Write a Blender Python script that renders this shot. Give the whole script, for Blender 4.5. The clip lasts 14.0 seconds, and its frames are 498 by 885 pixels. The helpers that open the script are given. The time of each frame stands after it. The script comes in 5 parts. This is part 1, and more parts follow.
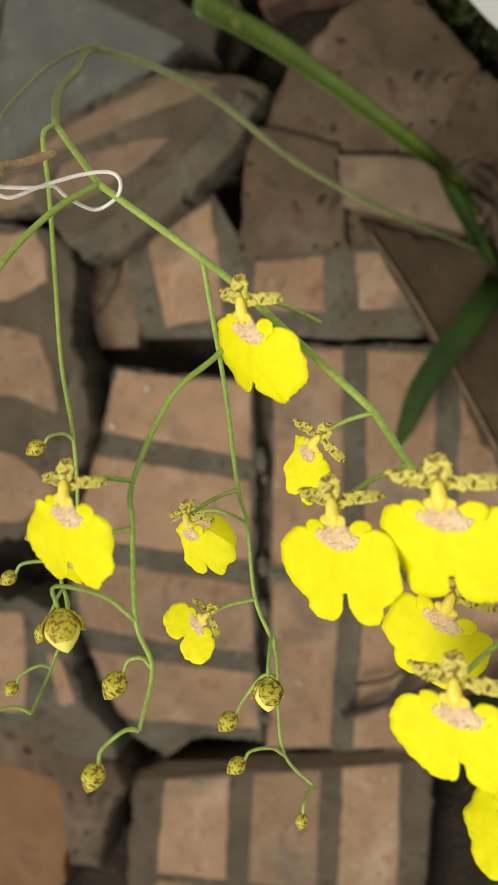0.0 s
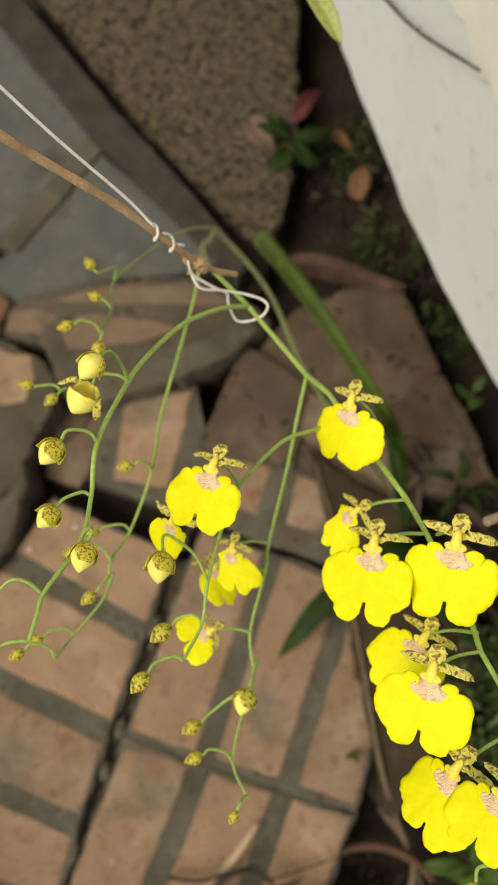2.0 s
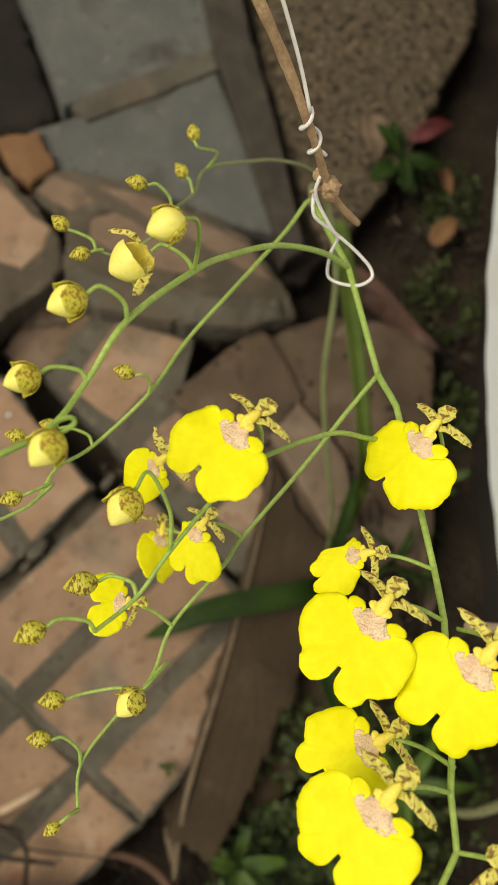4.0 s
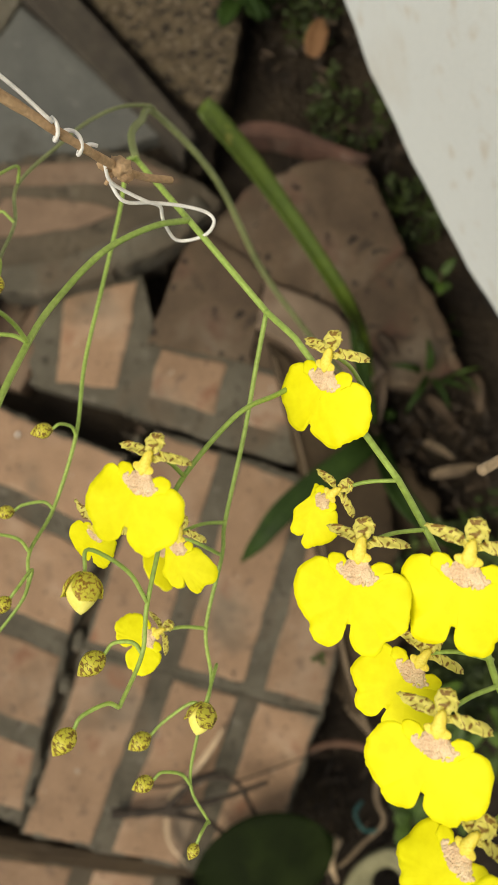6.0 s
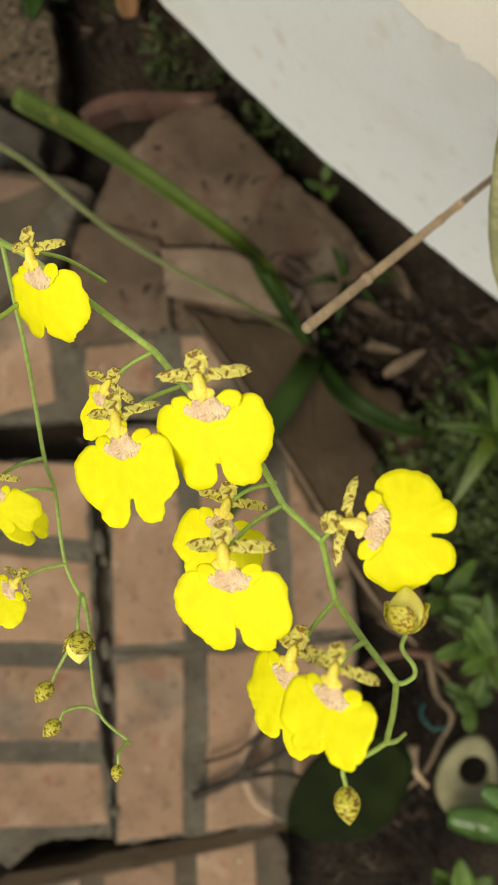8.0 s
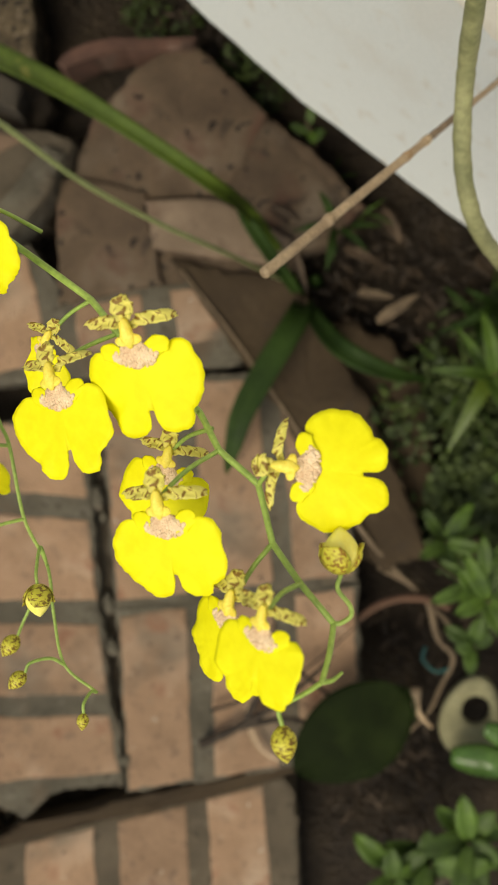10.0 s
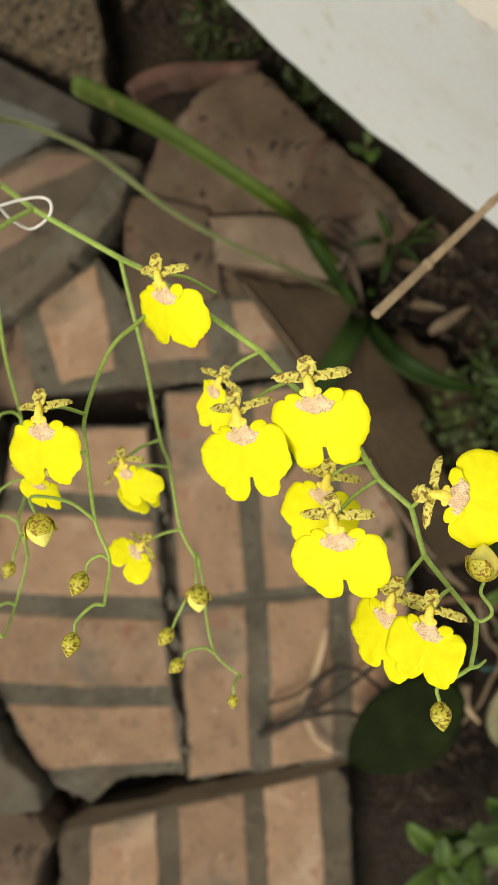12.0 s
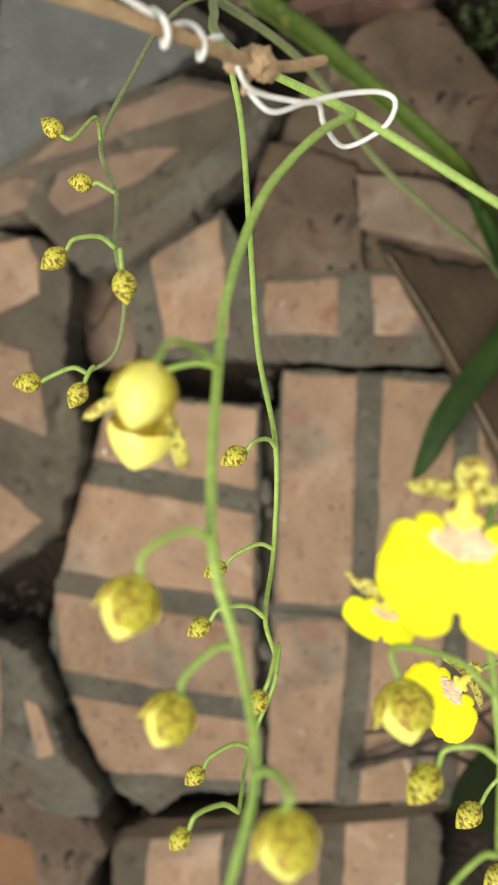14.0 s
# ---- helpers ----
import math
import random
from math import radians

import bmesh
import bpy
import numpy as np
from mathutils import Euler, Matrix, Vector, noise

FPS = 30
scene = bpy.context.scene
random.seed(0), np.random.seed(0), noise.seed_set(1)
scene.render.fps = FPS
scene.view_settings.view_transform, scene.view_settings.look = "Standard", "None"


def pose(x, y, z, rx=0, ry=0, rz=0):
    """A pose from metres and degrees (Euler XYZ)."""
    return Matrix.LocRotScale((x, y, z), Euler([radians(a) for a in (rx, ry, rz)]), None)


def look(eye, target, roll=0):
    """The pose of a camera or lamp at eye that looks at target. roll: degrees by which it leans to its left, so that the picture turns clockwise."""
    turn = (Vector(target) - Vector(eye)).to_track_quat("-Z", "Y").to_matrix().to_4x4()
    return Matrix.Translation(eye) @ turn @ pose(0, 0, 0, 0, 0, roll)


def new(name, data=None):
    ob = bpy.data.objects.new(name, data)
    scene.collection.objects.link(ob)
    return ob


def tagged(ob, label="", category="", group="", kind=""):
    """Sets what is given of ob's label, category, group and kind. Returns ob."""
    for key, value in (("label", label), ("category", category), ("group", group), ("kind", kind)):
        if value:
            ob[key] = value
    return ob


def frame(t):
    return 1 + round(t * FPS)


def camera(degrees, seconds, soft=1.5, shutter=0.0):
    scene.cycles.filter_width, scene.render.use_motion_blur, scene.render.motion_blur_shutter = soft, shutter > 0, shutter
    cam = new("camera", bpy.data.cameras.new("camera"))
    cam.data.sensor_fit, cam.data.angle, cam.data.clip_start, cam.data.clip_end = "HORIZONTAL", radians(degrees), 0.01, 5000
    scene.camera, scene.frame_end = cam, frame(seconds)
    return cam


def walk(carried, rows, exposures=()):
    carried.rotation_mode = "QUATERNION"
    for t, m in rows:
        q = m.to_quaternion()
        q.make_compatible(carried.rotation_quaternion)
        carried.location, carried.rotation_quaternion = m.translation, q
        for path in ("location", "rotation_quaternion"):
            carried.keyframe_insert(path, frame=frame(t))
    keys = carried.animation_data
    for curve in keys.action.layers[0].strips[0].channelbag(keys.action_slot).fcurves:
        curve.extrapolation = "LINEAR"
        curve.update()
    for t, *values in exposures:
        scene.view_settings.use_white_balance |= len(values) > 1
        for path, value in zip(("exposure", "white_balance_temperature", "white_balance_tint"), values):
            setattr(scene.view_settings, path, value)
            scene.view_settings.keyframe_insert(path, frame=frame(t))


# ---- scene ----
cam = camera(33.0, 14.0, soft=1.15)
cam.data.dof.use_dof, cam.data.dof.focus_distance, cam.data.dof.aperture_fstop = True, 0.29, 19.0
PATH = [
    (0.0, -0.0000, -0.0000, 1.1887, -3.85, 12.84, -0.30),
    (0.5, 0.0419, -0.0108, 1.2527, -0.48, 12.42, -4.12),
    (0.8, 0.0145, -0.0290, 1.2533, 2.38, 12.06, -2.02),
    (1.0, -0.0007, -0.0473, 1.2381, 3.40, 11.17, 0.37),
    (1.2, -0.0201, -0.0588, 1.2375, 4.94, 8.78, 4.52),
    (1.5, -0.0374, -0.0606, 1.2627, 7.39, 6.90, 9.45),
    (1.7, -0.0552, -0.0760, 1.2779, 10.66, 4.59, 13.56),
    (2.0, -0.0488, -0.0904, 1.3030, 14.56, 2.43, 18.62),
    (2.3, -0.0488, -0.1373, 1.2913, 15.74, -0.91, 23.83),
    (2.5, -0.0375, -0.1559, 1.2804, 15.76, -2.71, 26.33),
    (2.8, -0.0315, -0.1622, 1.2763, 14.75, -5.33, 30.21),
    (3.0, -0.0251, -0.1570, 1.2678, 15.22, -5.56, 32.05),
    (3.5, -0.0567, -0.1184, 1.2506, 14.24, -7.14, 38.58),
    (3.9, -0.0762, -0.0974, 1.2223, 13.11, -7.93, 43.23),
    (4.0, -0.0805, -0.0965, 1.2204, 12.71, -7.93, 44.07),
    (4.2, -0.0730, -0.0919, 1.2122, 12.49, -8.04, 45.42),
    (6.3, -0.0618, -0.0363, 1.2266, 5.33, 0.52, 12.23),
    (6.5, -0.0428, -0.0470, 1.2251, 5.44, 0.71, 10.42),
    (7.0, 0.0050, -0.0572, 1.2210, 5.26, 1.05, 5.19),
    (7.5, 0.0325, -0.0638, 1.2213, 4.67, 2.17, -0.58),
    (8.0, 0.0232, -0.0613, 1.2198, 3.87, 2.58, -3.27),
    (8.2, 0.0198, -0.0628, 1.2187, 3.60, 2.71, -3.68),
    (10.3, 0.0472, -0.0656, 1.2154, 0.39, 3.48, -5.39),
    (10.5, 0.0424, -0.0605, 1.2209, 0.32, 3.57, -5.39),
    (11.0, 0.0291, -0.0472, 1.2236, 0.26, 3.72, -5.48),
    (11.5, 0.0224, -0.0421, 1.2381, 0.36, 3.73, -5.53),
    (12.0, 0.0033, -0.0502, 1.2784, 0.48, 5.16, -4.99),
    (12.5, -0.0029, -0.0476, 1.3055, 0.67, 6.97, -2.94),
    (12.8, -0.0268, -0.0457, 1.2984, 0.99, 8.02, -0.73),
    (13.0, -0.0471, -0.0438, 1.2753, 0.98, 8.14, -1.01),
    (13.2, -0.0766, -0.0395, 1.2404, 1.00, 7.83, -0.21),
    (13.5, -0.0953, -0.0325, 1.1889, 0.50, 7.89, 0.30),
    (14.0, -0.1169, -0.0136, 1.1354, -1.14, 8.15, 1.18),
]
walk(cam, [(t, pose(x, y, z, rx, ry, rz)) for t, x, y, z, rx, ry, rz in PATH],
     [(0.0, -0.1, 7200, 4), (0.5, -0.05, 7200, 4), (1.0, 0.13, 7200, 4), (1.5, -0.10, 7400, 4), (2.5, -0.02, 7400, 4), (4.0, -0.09, 7400, 4), (6.5, 0.0, 7250, 4), (8.0, -0.04, 7300, 4), (11.5, -0.01, 7250, 4), (12.5, 0.06, 7200, 4), (13.0, 0.06, 7000, 3), (13.2, 0.26, 6850, 3), (13.5, 0.34, 6600, 3), (14.0, 0.38, 6600, 3)])

# ---- light: open shade under a bright, hazy sky ----
SUN_UP, SUN_TURN = radians(52), radians(-140)
world = bpy.data.worlds.new("sky")
scene.world = world
world.use_nodes = True
wn = world.node_tree.nodes
sky = wn.new("ShaderNodeTexSky")
sky.sky_type, sky.sun_disc = "NISHITA", False
sky.sun_elevation, sky.sun_rotation = SUN_UP, SUN_TURN
sky.air_density, sky.dust_density, sky.ozone_density = 1.0, 4.0, 0.6
world.node_tree.links.new(sky.outputs[0], wn["Background"].inputs[0])
wn["Background"].inputs[1].default_value = 0.12
sun = new("sun", bpy.data.lights.new("sun", "SUN"))
sun.data.energy, sun.data.angle, sun.data.color = 1.7, radians(30), (1.0, 0.955, 0.88)
sun.matrix_world = look((math.sin(SUN_TURN) * math.cos(SUN_UP) * 5, math.cos(SUN_TURN) * math.cos(SUN_UP) * 5, math.sin(SUN_UP) * 5), (0, 0, 0))


# ---- materials ----
def surface(name, colour, second, rough=0.8, scale=40.0, fine=300.0, bump=0.3, depth=0.002, spots=None, vary=0.0, sheen=0.0, through_light=0.0, specular=0.4):
    """A two-scale procedural surface; spots: rows of (colour, scale, threshold, softness)."""
    m = bpy.data.materials.new(name)
    m.use_nodes = True
    nt = m.node_tree
    n, l = nt.nodes, nt.links
    b = n["Principled BSDF"]
    co = n.new("ShaderNodeTexCoord")
    big = n.new("ShaderNodeTexNoise")
    big.inputs["Scale"].default_value, big.inputs["Detail"].default_value = scale, 4
    small = n.new("ShaderNodeTexNoise")
    small.inputs["Scale"].default_value, small.inputs["Detail"].default_value = fine, 6
    for t in (big, small):
        l.new(co.outputs["Object"], t.inputs["Vector"])
    ramp = n.new("ShaderNodeValToRGB")
    ramp.color_ramp.elements[0].position, ramp.color_ramp.elements[1].position = 0.32, 0.68
    ramp.color_ramp.elements[0].color, ramp.color_ramp.elements[1].color = (*second, 1), (*colour, 1)
    l.new(big.outputs[0], ramp.inputs[0])
    grain = n.new("ShaderNodeMix")
    grain.data_type, grain.blend_type = "RGBA", "OVERLAY"
    grain.inputs[0].default_value = 0.45
    l.new(ramp.outputs[0], grain.inputs[6])
    l.new(small.outputs[0], grain.inputs[7])
    out = grain.outputs[2]
    for spot in spots or ():
        sp = n.new("ShaderNodeTexNoise")
        sp.inputs["Scale"].default_value, sp.inputs["Detail"].default_value = spot[1], 3
        l.new(co.outputs["Object"], sp.inputs["Vector"])
        sr = n.new("ShaderNodeMapRange")
        sr.inputs[1].default_value, sr.inputs[2].default_value = spot[2], spot[2] + spot[3]
        l.new(sp.outputs[0], sr.inputs[0])
        mx = n.new("ShaderNodeMix")
        mx.data_type = "RGBA"
        l.new(sr.outputs[0], mx.inputs[0])
        l.new(out, mx.inputs[6])
        mx.inputs[7].default_value = (*spot[0], 1)
        out = mx.outputs[2]
    if vary:
        oi = n.new("ShaderNodeObjectInfo")
        mr = n.new("ShaderNodeMapRange")
        mr.inputs[3].default_value, mr.inputs[4].default_value = 1 - vary, 1 + vary
        l.new(oi.outputs["Random"], mr.inputs[0])
        hs = n.new("ShaderNodeHueSaturation")
        l.new(mr.outputs[0], hs.inputs["Value"])
        l.new(out, hs.inputs["Color"])
        out = hs.outputs[0]
    l.new(out, b.inputs["Base Color"])
    b.inputs["Roughness"].default_value = rough
    b.inputs["Specular IOR Level"].default_value = specular
    if through_light:
        b.inputs["Subsurface Weight"].default_value = through_light
        b.inputs["Subsurface Radius"].default_value = (0.004, 0.003, 0.001)
        b.inputs["Subsurface Scale"].default_value = 0.5
    bp = n.new("ShaderNodeBump")
    bp.inputs["Strength"].default_value, bp.inputs["Distance"].default_value = bump, depth
    l.new(small.outputs[0], bp.inputs["Height"])
    l.new(bp.outputs[0], b.inputs["Normal"])
    return m


def barred(name, base, dark, bars=900.0, amount=0.52, soft=0.06, stretch=0.35, pale=None, along=1.0):
    """Tepal skin: pale yellow-green with broken brown bars and flecks across its length (local y)."""
    m = bpy.data.materials.new(name)
    m.use_nodes = True
    nt = m.node_tree
    n, l = nt.nodes, nt.links
    b = n["Principled BSDF"]
    co = n.new("ShaderNodeTexCoord")
    mp = n.new("ShaderNodeMapping")
    mp.inputs["Scale"].default_value = (stretch, along, stretch)
    l.new(co.outputs["Object"], mp.inputs[0])
    no = n.new("ShaderNodeTexNoise")
    no.inputs["Scale"].default_value, no.inputs["Detail"].default_value, no.inputs["Distortion"].default_value = bars, 2, 0.6
    l.new(mp.outputs[0], no.inputs["Vector"])
    mr = n.new("ShaderNodeMapRange")
    mr.inputs[1].default_value, mr.inputs[2].default_value = amount, amount + soft
    l.new(no.outputs[0], mr.inputs[0])
    bg = n.new("ShaderNodeTexNoise")
    bg.inputs["Scale"].default_value = bars * 0.25
    l.new(co.outputs["Object"], bg.inputs["Vector"])
    bs = n.new("ShaderNodeMix")
    bs.data_type = "RGBA"
    bs.inputs[6].default_value, bs.inputs[7].default_value = (*base, 1), (*(pale or base), 1)
    l.new(bg.outputs[0], bs.inputs[0])
    mx = n.new("ShaderNodeMix")
    mx.data_type = "RGBA"
    l.new(mr.outputs[0], mx.inputs[0])
    l.new(bs.outputs[2], mx.inputs[6])
    mx.inputs[7].default_value = (*dark, 1)
    l.new(mx.outputs[2], b.inputs["Base Color"])
    b.inputs["Roughness"].default_value = 0.5
    b.inputs["Specular IOR Level"].default_value = 0.3
    return m


M_SOIL = surface("damp_soil", (0.048, 0.034, 0.020), (0.020, 0.014, 0.009), 0.95, 14, 120, 1.0, 0.02)
M_BRICK = surface("old_red_brick", (0.322, 0.207, 0.129), (0.240, 0.152, 0.093), 0.88, 18, 420, 0.4, 0.0015, [((0.37, 0.275, 0.195), 9, 0.52, 0.26), ((0.15, 0.102, 0.072), 40, 0.58, 0.2), ((0.06, 0.042, 0.03), 130, 0.65, 0.07), ((0.44, 0.38, 0.30), 75, 0.69, 0.05), ((0.135, 0.112, 0.082), 6.5, 0.56, 0.16), ((0.24, 0.125, 0.075), 17, 0.60, 0.12)], 0.16)
M_MORTAR = surface("grey_mortar", (0.146, 0.130, 0.096), (0.080, 0.070, 0.050), 0.95, 14, 420, 0.9, 0.004, [((0.19, 0.168, 0.13), 34, 0.58, 0.16), ((0.120, 0.088, 0.058), 8, 0.54, 0.16), ((0.050, 0.042, 0.031), 70, 0.58, 0.14)])
M_SLAB = surface("brown_clay_slab", (0.128, 0.089, 0.055), (0.065, 0.044, 0.028), 0.9, 11, 240, 0.7, 0.004, [((0.160, 0.124, 0.088), 9, 0.53, 0.2), ((0.100, 0.055, 0.036), 13, 0.55, 0.14), ((0.05, 0.036, 0.024), 24, 0.58, 0.12), ((0.014, 0.010, 0.007), 36, 0.635, 0.035)], 0.16)
M_PALE = surface("pale_weathered_brick", (0.205, 0.150, 0.104), (0.135, 0.097, 0.066), 0.9, 14, 300, 0.4, 0.002, [((0.27, 0.205, 0.145), 12, 0.55, 0.25), ((0.08, 0.056, 0.04), 26, 0.60, 0.14), ((0.10, 0.060, 0.04), 9, 0.56, 0.2)])
M_REDTILE = surface("dark_red_clay", (0.120, 0.062, 0.044), (0.060, 0.032, 0.023), 0.9, 20, 300, 0.5, 0.002, [((0.19, 0.13, 0.10), 18, 0.6, 0.15), ((0.05, 0.035, 0.025), 14, 0.56, 0.2)])
M_ORANGE = surface("orange_terracotta", (0.215, 0.112, 0.050), (0.150, 0.077, 0.034), 0.85, 14, 350, 0.3, 0.001, [((0.06, 0.042, 0.028), 10, 0.58, 0.25)])
M_GREY = surface("grey_concrete", (0.124, 0.125, 0.111), (0.077, 0.078, 0.071), 0.85, 8, 260, 0.4, 0.0015, [((0.058, 0.053, 0.044), 9, 0.56, 0.16), ((0.165, 0.16, 0.14), 34, 0.62, 0.12), ((0.045, 0.04, 0.033), 55, 0.66, 0.08)])
M_PEBBLE = surface("pebbly_conglomerate", (0.140, 0.106, 0.062), (0.056, 0.041, 0.024), 0.95, 42, 260, 1.0, 0.006, [((0.24, 0.19, 0.13), 110, 0.58, 0.08), ((0.018, 0.014, 0.010), 75, 0.57, 0.06), ((0.02, 0.015, 0.011), 38, 0.62, 0.06)])
M_EDGE = surface("weathered_grey_brown_edging", (0.060, 0.050, 0.036), (0.032, 0.026, 0.020), 0.9, 26, 220, 0.6, 0.003, [((0.035, 0.027, 0.02), 12, 0.58, 0.15)])
M_KERB = surface("smooth_brown_earth_kerb", (0.056, 0.037, 0.018), (0.037, 0.024, 0.012), 0.9, 9, 200, 0.4, 0.003, [((0.085, 0.060, 0.034), 16, 0.6, 0.2), ((0.03, 0.022, 0.015), 30, 0.62, 0.15)])
M_WALL = surface("white_painted_plaster", (0.660, 0.702, 0.708), (0.624, 0.662, 0.666), 0.8, 2.2, 700, 0.10, 0.0008, [((0.57, 0.57, 0.54), 7, 0.57, 0.24), ((0.57, 0.56, 0.52), 40, 0.60, 0.16), ((0.42, 0.40, 0.35), 60, 0.73, 0.06)])
M_COAT = surface("cream_plaster_coat", (0.80, 0.775, 0.71), (0.73, 0.705, 0.64), 0.85, 5, 700, 0.15, 0.001, [((0.60, 0.57, 0.50), 14, 0.62, 0.2)])
# near-black: deep shade put into the colour, for the wall's footing and a gap
M_FOOT = surface("near_black_shade", (0.022, 0.018, 0.012), (0.010, 0.008, 0.006), 0.95, 12, 160, 0.8, 0.01)
M_LIP = surface("bright_yellow_petal", (0.85, 0.815, 0.020), (0.80, 0.755, 0.014), 0.6, 1.6, 4.0, 0.03, 0.012, None, 0.0, 0, 0.0, 0.15)
M_BUDLIP = surface("pale_yellow_petal", (0.95, 0.88, 0.22), (0.90, 0.80, 0.13), 0.5, 3.0, 14, 0.12, 0.01, None, 0.0, 0, 0.0, 0.5)
M_COLUMN = surface("waxy_yellow_column", (0.95, 0.82, 0.14), (0.86, 0.68, 0.06), 0.45, 8, 30, 0.2, 0.01)
M_CALLUS = surface("warty_beige_callus", (0.97, 0.77, 0.50), (0.76, 0.51, 0.30), 0.6, 7, 26, 0.4, 0.01)
M_TEPAL = barred("barred_tepal", (0.60, 0.57, 0.09), (0.215, 0.122, 0.022), 13, 0.515, 0.07, 0.45, (0.74, 0.66, 0.19))
M_BUD = barred("mottled_bud", (0.46, 0.48, 0.05), (0.185, 0.112, 0.020), 6.5, 0.475, 0.10, 0.8, (0.70, 0.60, 0.08), 1.5)
M_STEM = surface("fresh_green_stem", (0.355, 0.495, 0.110), (0.255, 0.385, 0.080), 0.45, 30, 500, 0.15, 0.0005)
M_OLDSTEM = surface("olive_green_stem", (0.255, 0.295, 0.120), (0.18, 0.215, 0.085), 0.5, 25, 400, 0.15, 0.0005)
M_LEAF = surface("green_strap_leaf", (0.100, 0.145, 0.020), (0.058, 0.092, 0.013), 0.4, 14, 260, 0.2, 0.0006, [((0.26, 0.25, 0.06), 26, 0.69, 0.1)])
M_DARKLEAF = surface("deep_green_leaf", (0.026, 0.052, 0.009), (0.013, 0.028, 0.005), 0.6, 18, 200, 0.2, 0.0006, None, 0.0, 0, 0.0, 0.15)
M_WEED = surface("soft_weed_leaf", (0.066, 0.122, 0.012), (0.034, 0.066, 0.008), 0.6, 40, 300, 0.2, 0.0006, None, 0.35)
M_MOSS = surface("fine_ground_foliage", (0.050, 0.074, 0.012), (0.017, 0.029, 0.006), 0.7, 30, 200, 0.3, 0.001)
M_DRY = surface("dry_tan_leaf", (0.085, 0.057, 0.034), (0.046, 0.031, 0.020), 0.8, 30, 300, 0.3, 0.001, None, 0.35)
M_RED = surface("crimson_leaf", (0.11, 0.020, 0.020), (0.055, 0.011, 0.012), 0.6, 60, 300, 0.2, 0.0006)
M_STICK = surface("bleached_bamboo", (0.52, 0.39, 0.25), (0.36, 0.26, 0.165), 0.65, 40, 500, 0.25, 0.0008, [((0.15, 0.095, 0.06), 45, 0.68, 0.06)])
M_TWIG = surface("tan_bark_twig", (0.50, 0.345, 0.20), (0.31, 0.195, 0.105), 0.85, 90, 700, 0.7, 0.001)
M_DARKTWIG = surface("dark_dry_twig", (0.056, 0.042, 0.030), (0.024, 0.018, 0.013), 0.9, 60, 400, 0.6, 0.001)
M_STRING = surface("white_cotton_string", (0.86, 0.85, 0.82), (0.74, 0.73, 0.70), 0.85, 300, 1500, 0.6, 0.0004)
M_VINE = surface("grey_green_vine", (0.34, 0.34, 0.17), (0.20, 0.21, 0.10), 0.7, 60, 300, 0.5, 0.001)
M_RING = surface("pale_worn_plastic", (0.28, 0.265, 0.155), (0.18, 0.17, 0.095), 0.85, 25, 300, 0.2, 0.0006)
M_PALELEAF = surface("pale_green_leaf", (0.34, 0.38, 0.11), (0.26, 0.30, 0.08), 0.5, 60, 300, 0.2, 0.0004)
M_SOFTBUD = barred("streaked_bud_sepal", (0.70, 0.62, 0.07), (0.30, 0.16, 0.022), 13, 0.485, 0.10, 0.7, (0.54, 0.53, 0.06), 0.6)
M_DULL = surface("dull_old_brick", (0.232, 0.156, 0.104), (0.160, 0.107, 0.071), 0.9, 16, 380, 0.4, 0.002, [((0.28, 0.215, 0.155), 9, 0.56, 0.3), ((0.09, 0.068, 0.048), 20, 0.58, 0.2)], 0.14)
M_BED = surface("earthy_brown_mortar", (0.125, 0.100, 0.068), (0.075, 0.060, 0.041), 0.95, 16, 400, 0.8, 0.004, [((0.165, 0.14, 0.10), 24, 0.60, 0.2), ((0.045, 0.035, 0.024), 30, 0.58, 0.16)])
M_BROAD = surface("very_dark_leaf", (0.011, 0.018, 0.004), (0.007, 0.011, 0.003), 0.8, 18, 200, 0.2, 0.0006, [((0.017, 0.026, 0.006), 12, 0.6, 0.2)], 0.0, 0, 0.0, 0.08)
M_FLESH = surface("glossy_fleshy_leaf", (0.095, 0.185, 0.040), (0.06, 0.13, 0.028), 0.2, 25, 200, 0.15, 0.0006)
M_THROAT = surface("orange_brown_throat", (0.97, 0.80, 0.25), (0.93, 0.60, 0.11), 0.6, 6, 30, 0.3, 0.01, None, 0.0, 0, 0.0, 0.45)
M_STALK = surface("dull_straw_stalk", (0.21, 0.155, 0.098), (0.13, 0.095, 0.06), 0.85, 60, 300, 0.4, 0.001)
M_SCORCH = surface("dark_weathered_bamboo", (0.30, 0.22, 0.15), (0.11, 0.075, 0.05), 0.75, 60, 400, 0.4, 0.001)
M_POT = surface("dull_buried_terracotta", (0.125, 0.066, 0.040), (0.070, 0.040, 0.026), 0.9, 30, 300, 0.5, 0.001)
M_TEAL = surface("faded_teal_plastic", (0.02, 0.10, 0.09), (0.012, 0.06, 0.055), 0.5, 40, 300, 0.2, 0.0006)


# ---- helpers for shapes ----
def mesh_of(name, bm, material, smooth=True, sharp=0):
    bmesh.ops.recalc_face_normals(bm, faces=bm.faces)
    me = bpy.data.meshes.new(name)
    bm.to_mesh(me)
    bm.free()
    for p in me.polygons:
        p.use_smooth = smooth
    if sharp:
        me.set_sharp_from_angle(angle=radians(sharp))
    me.materials.append(material)
    return me


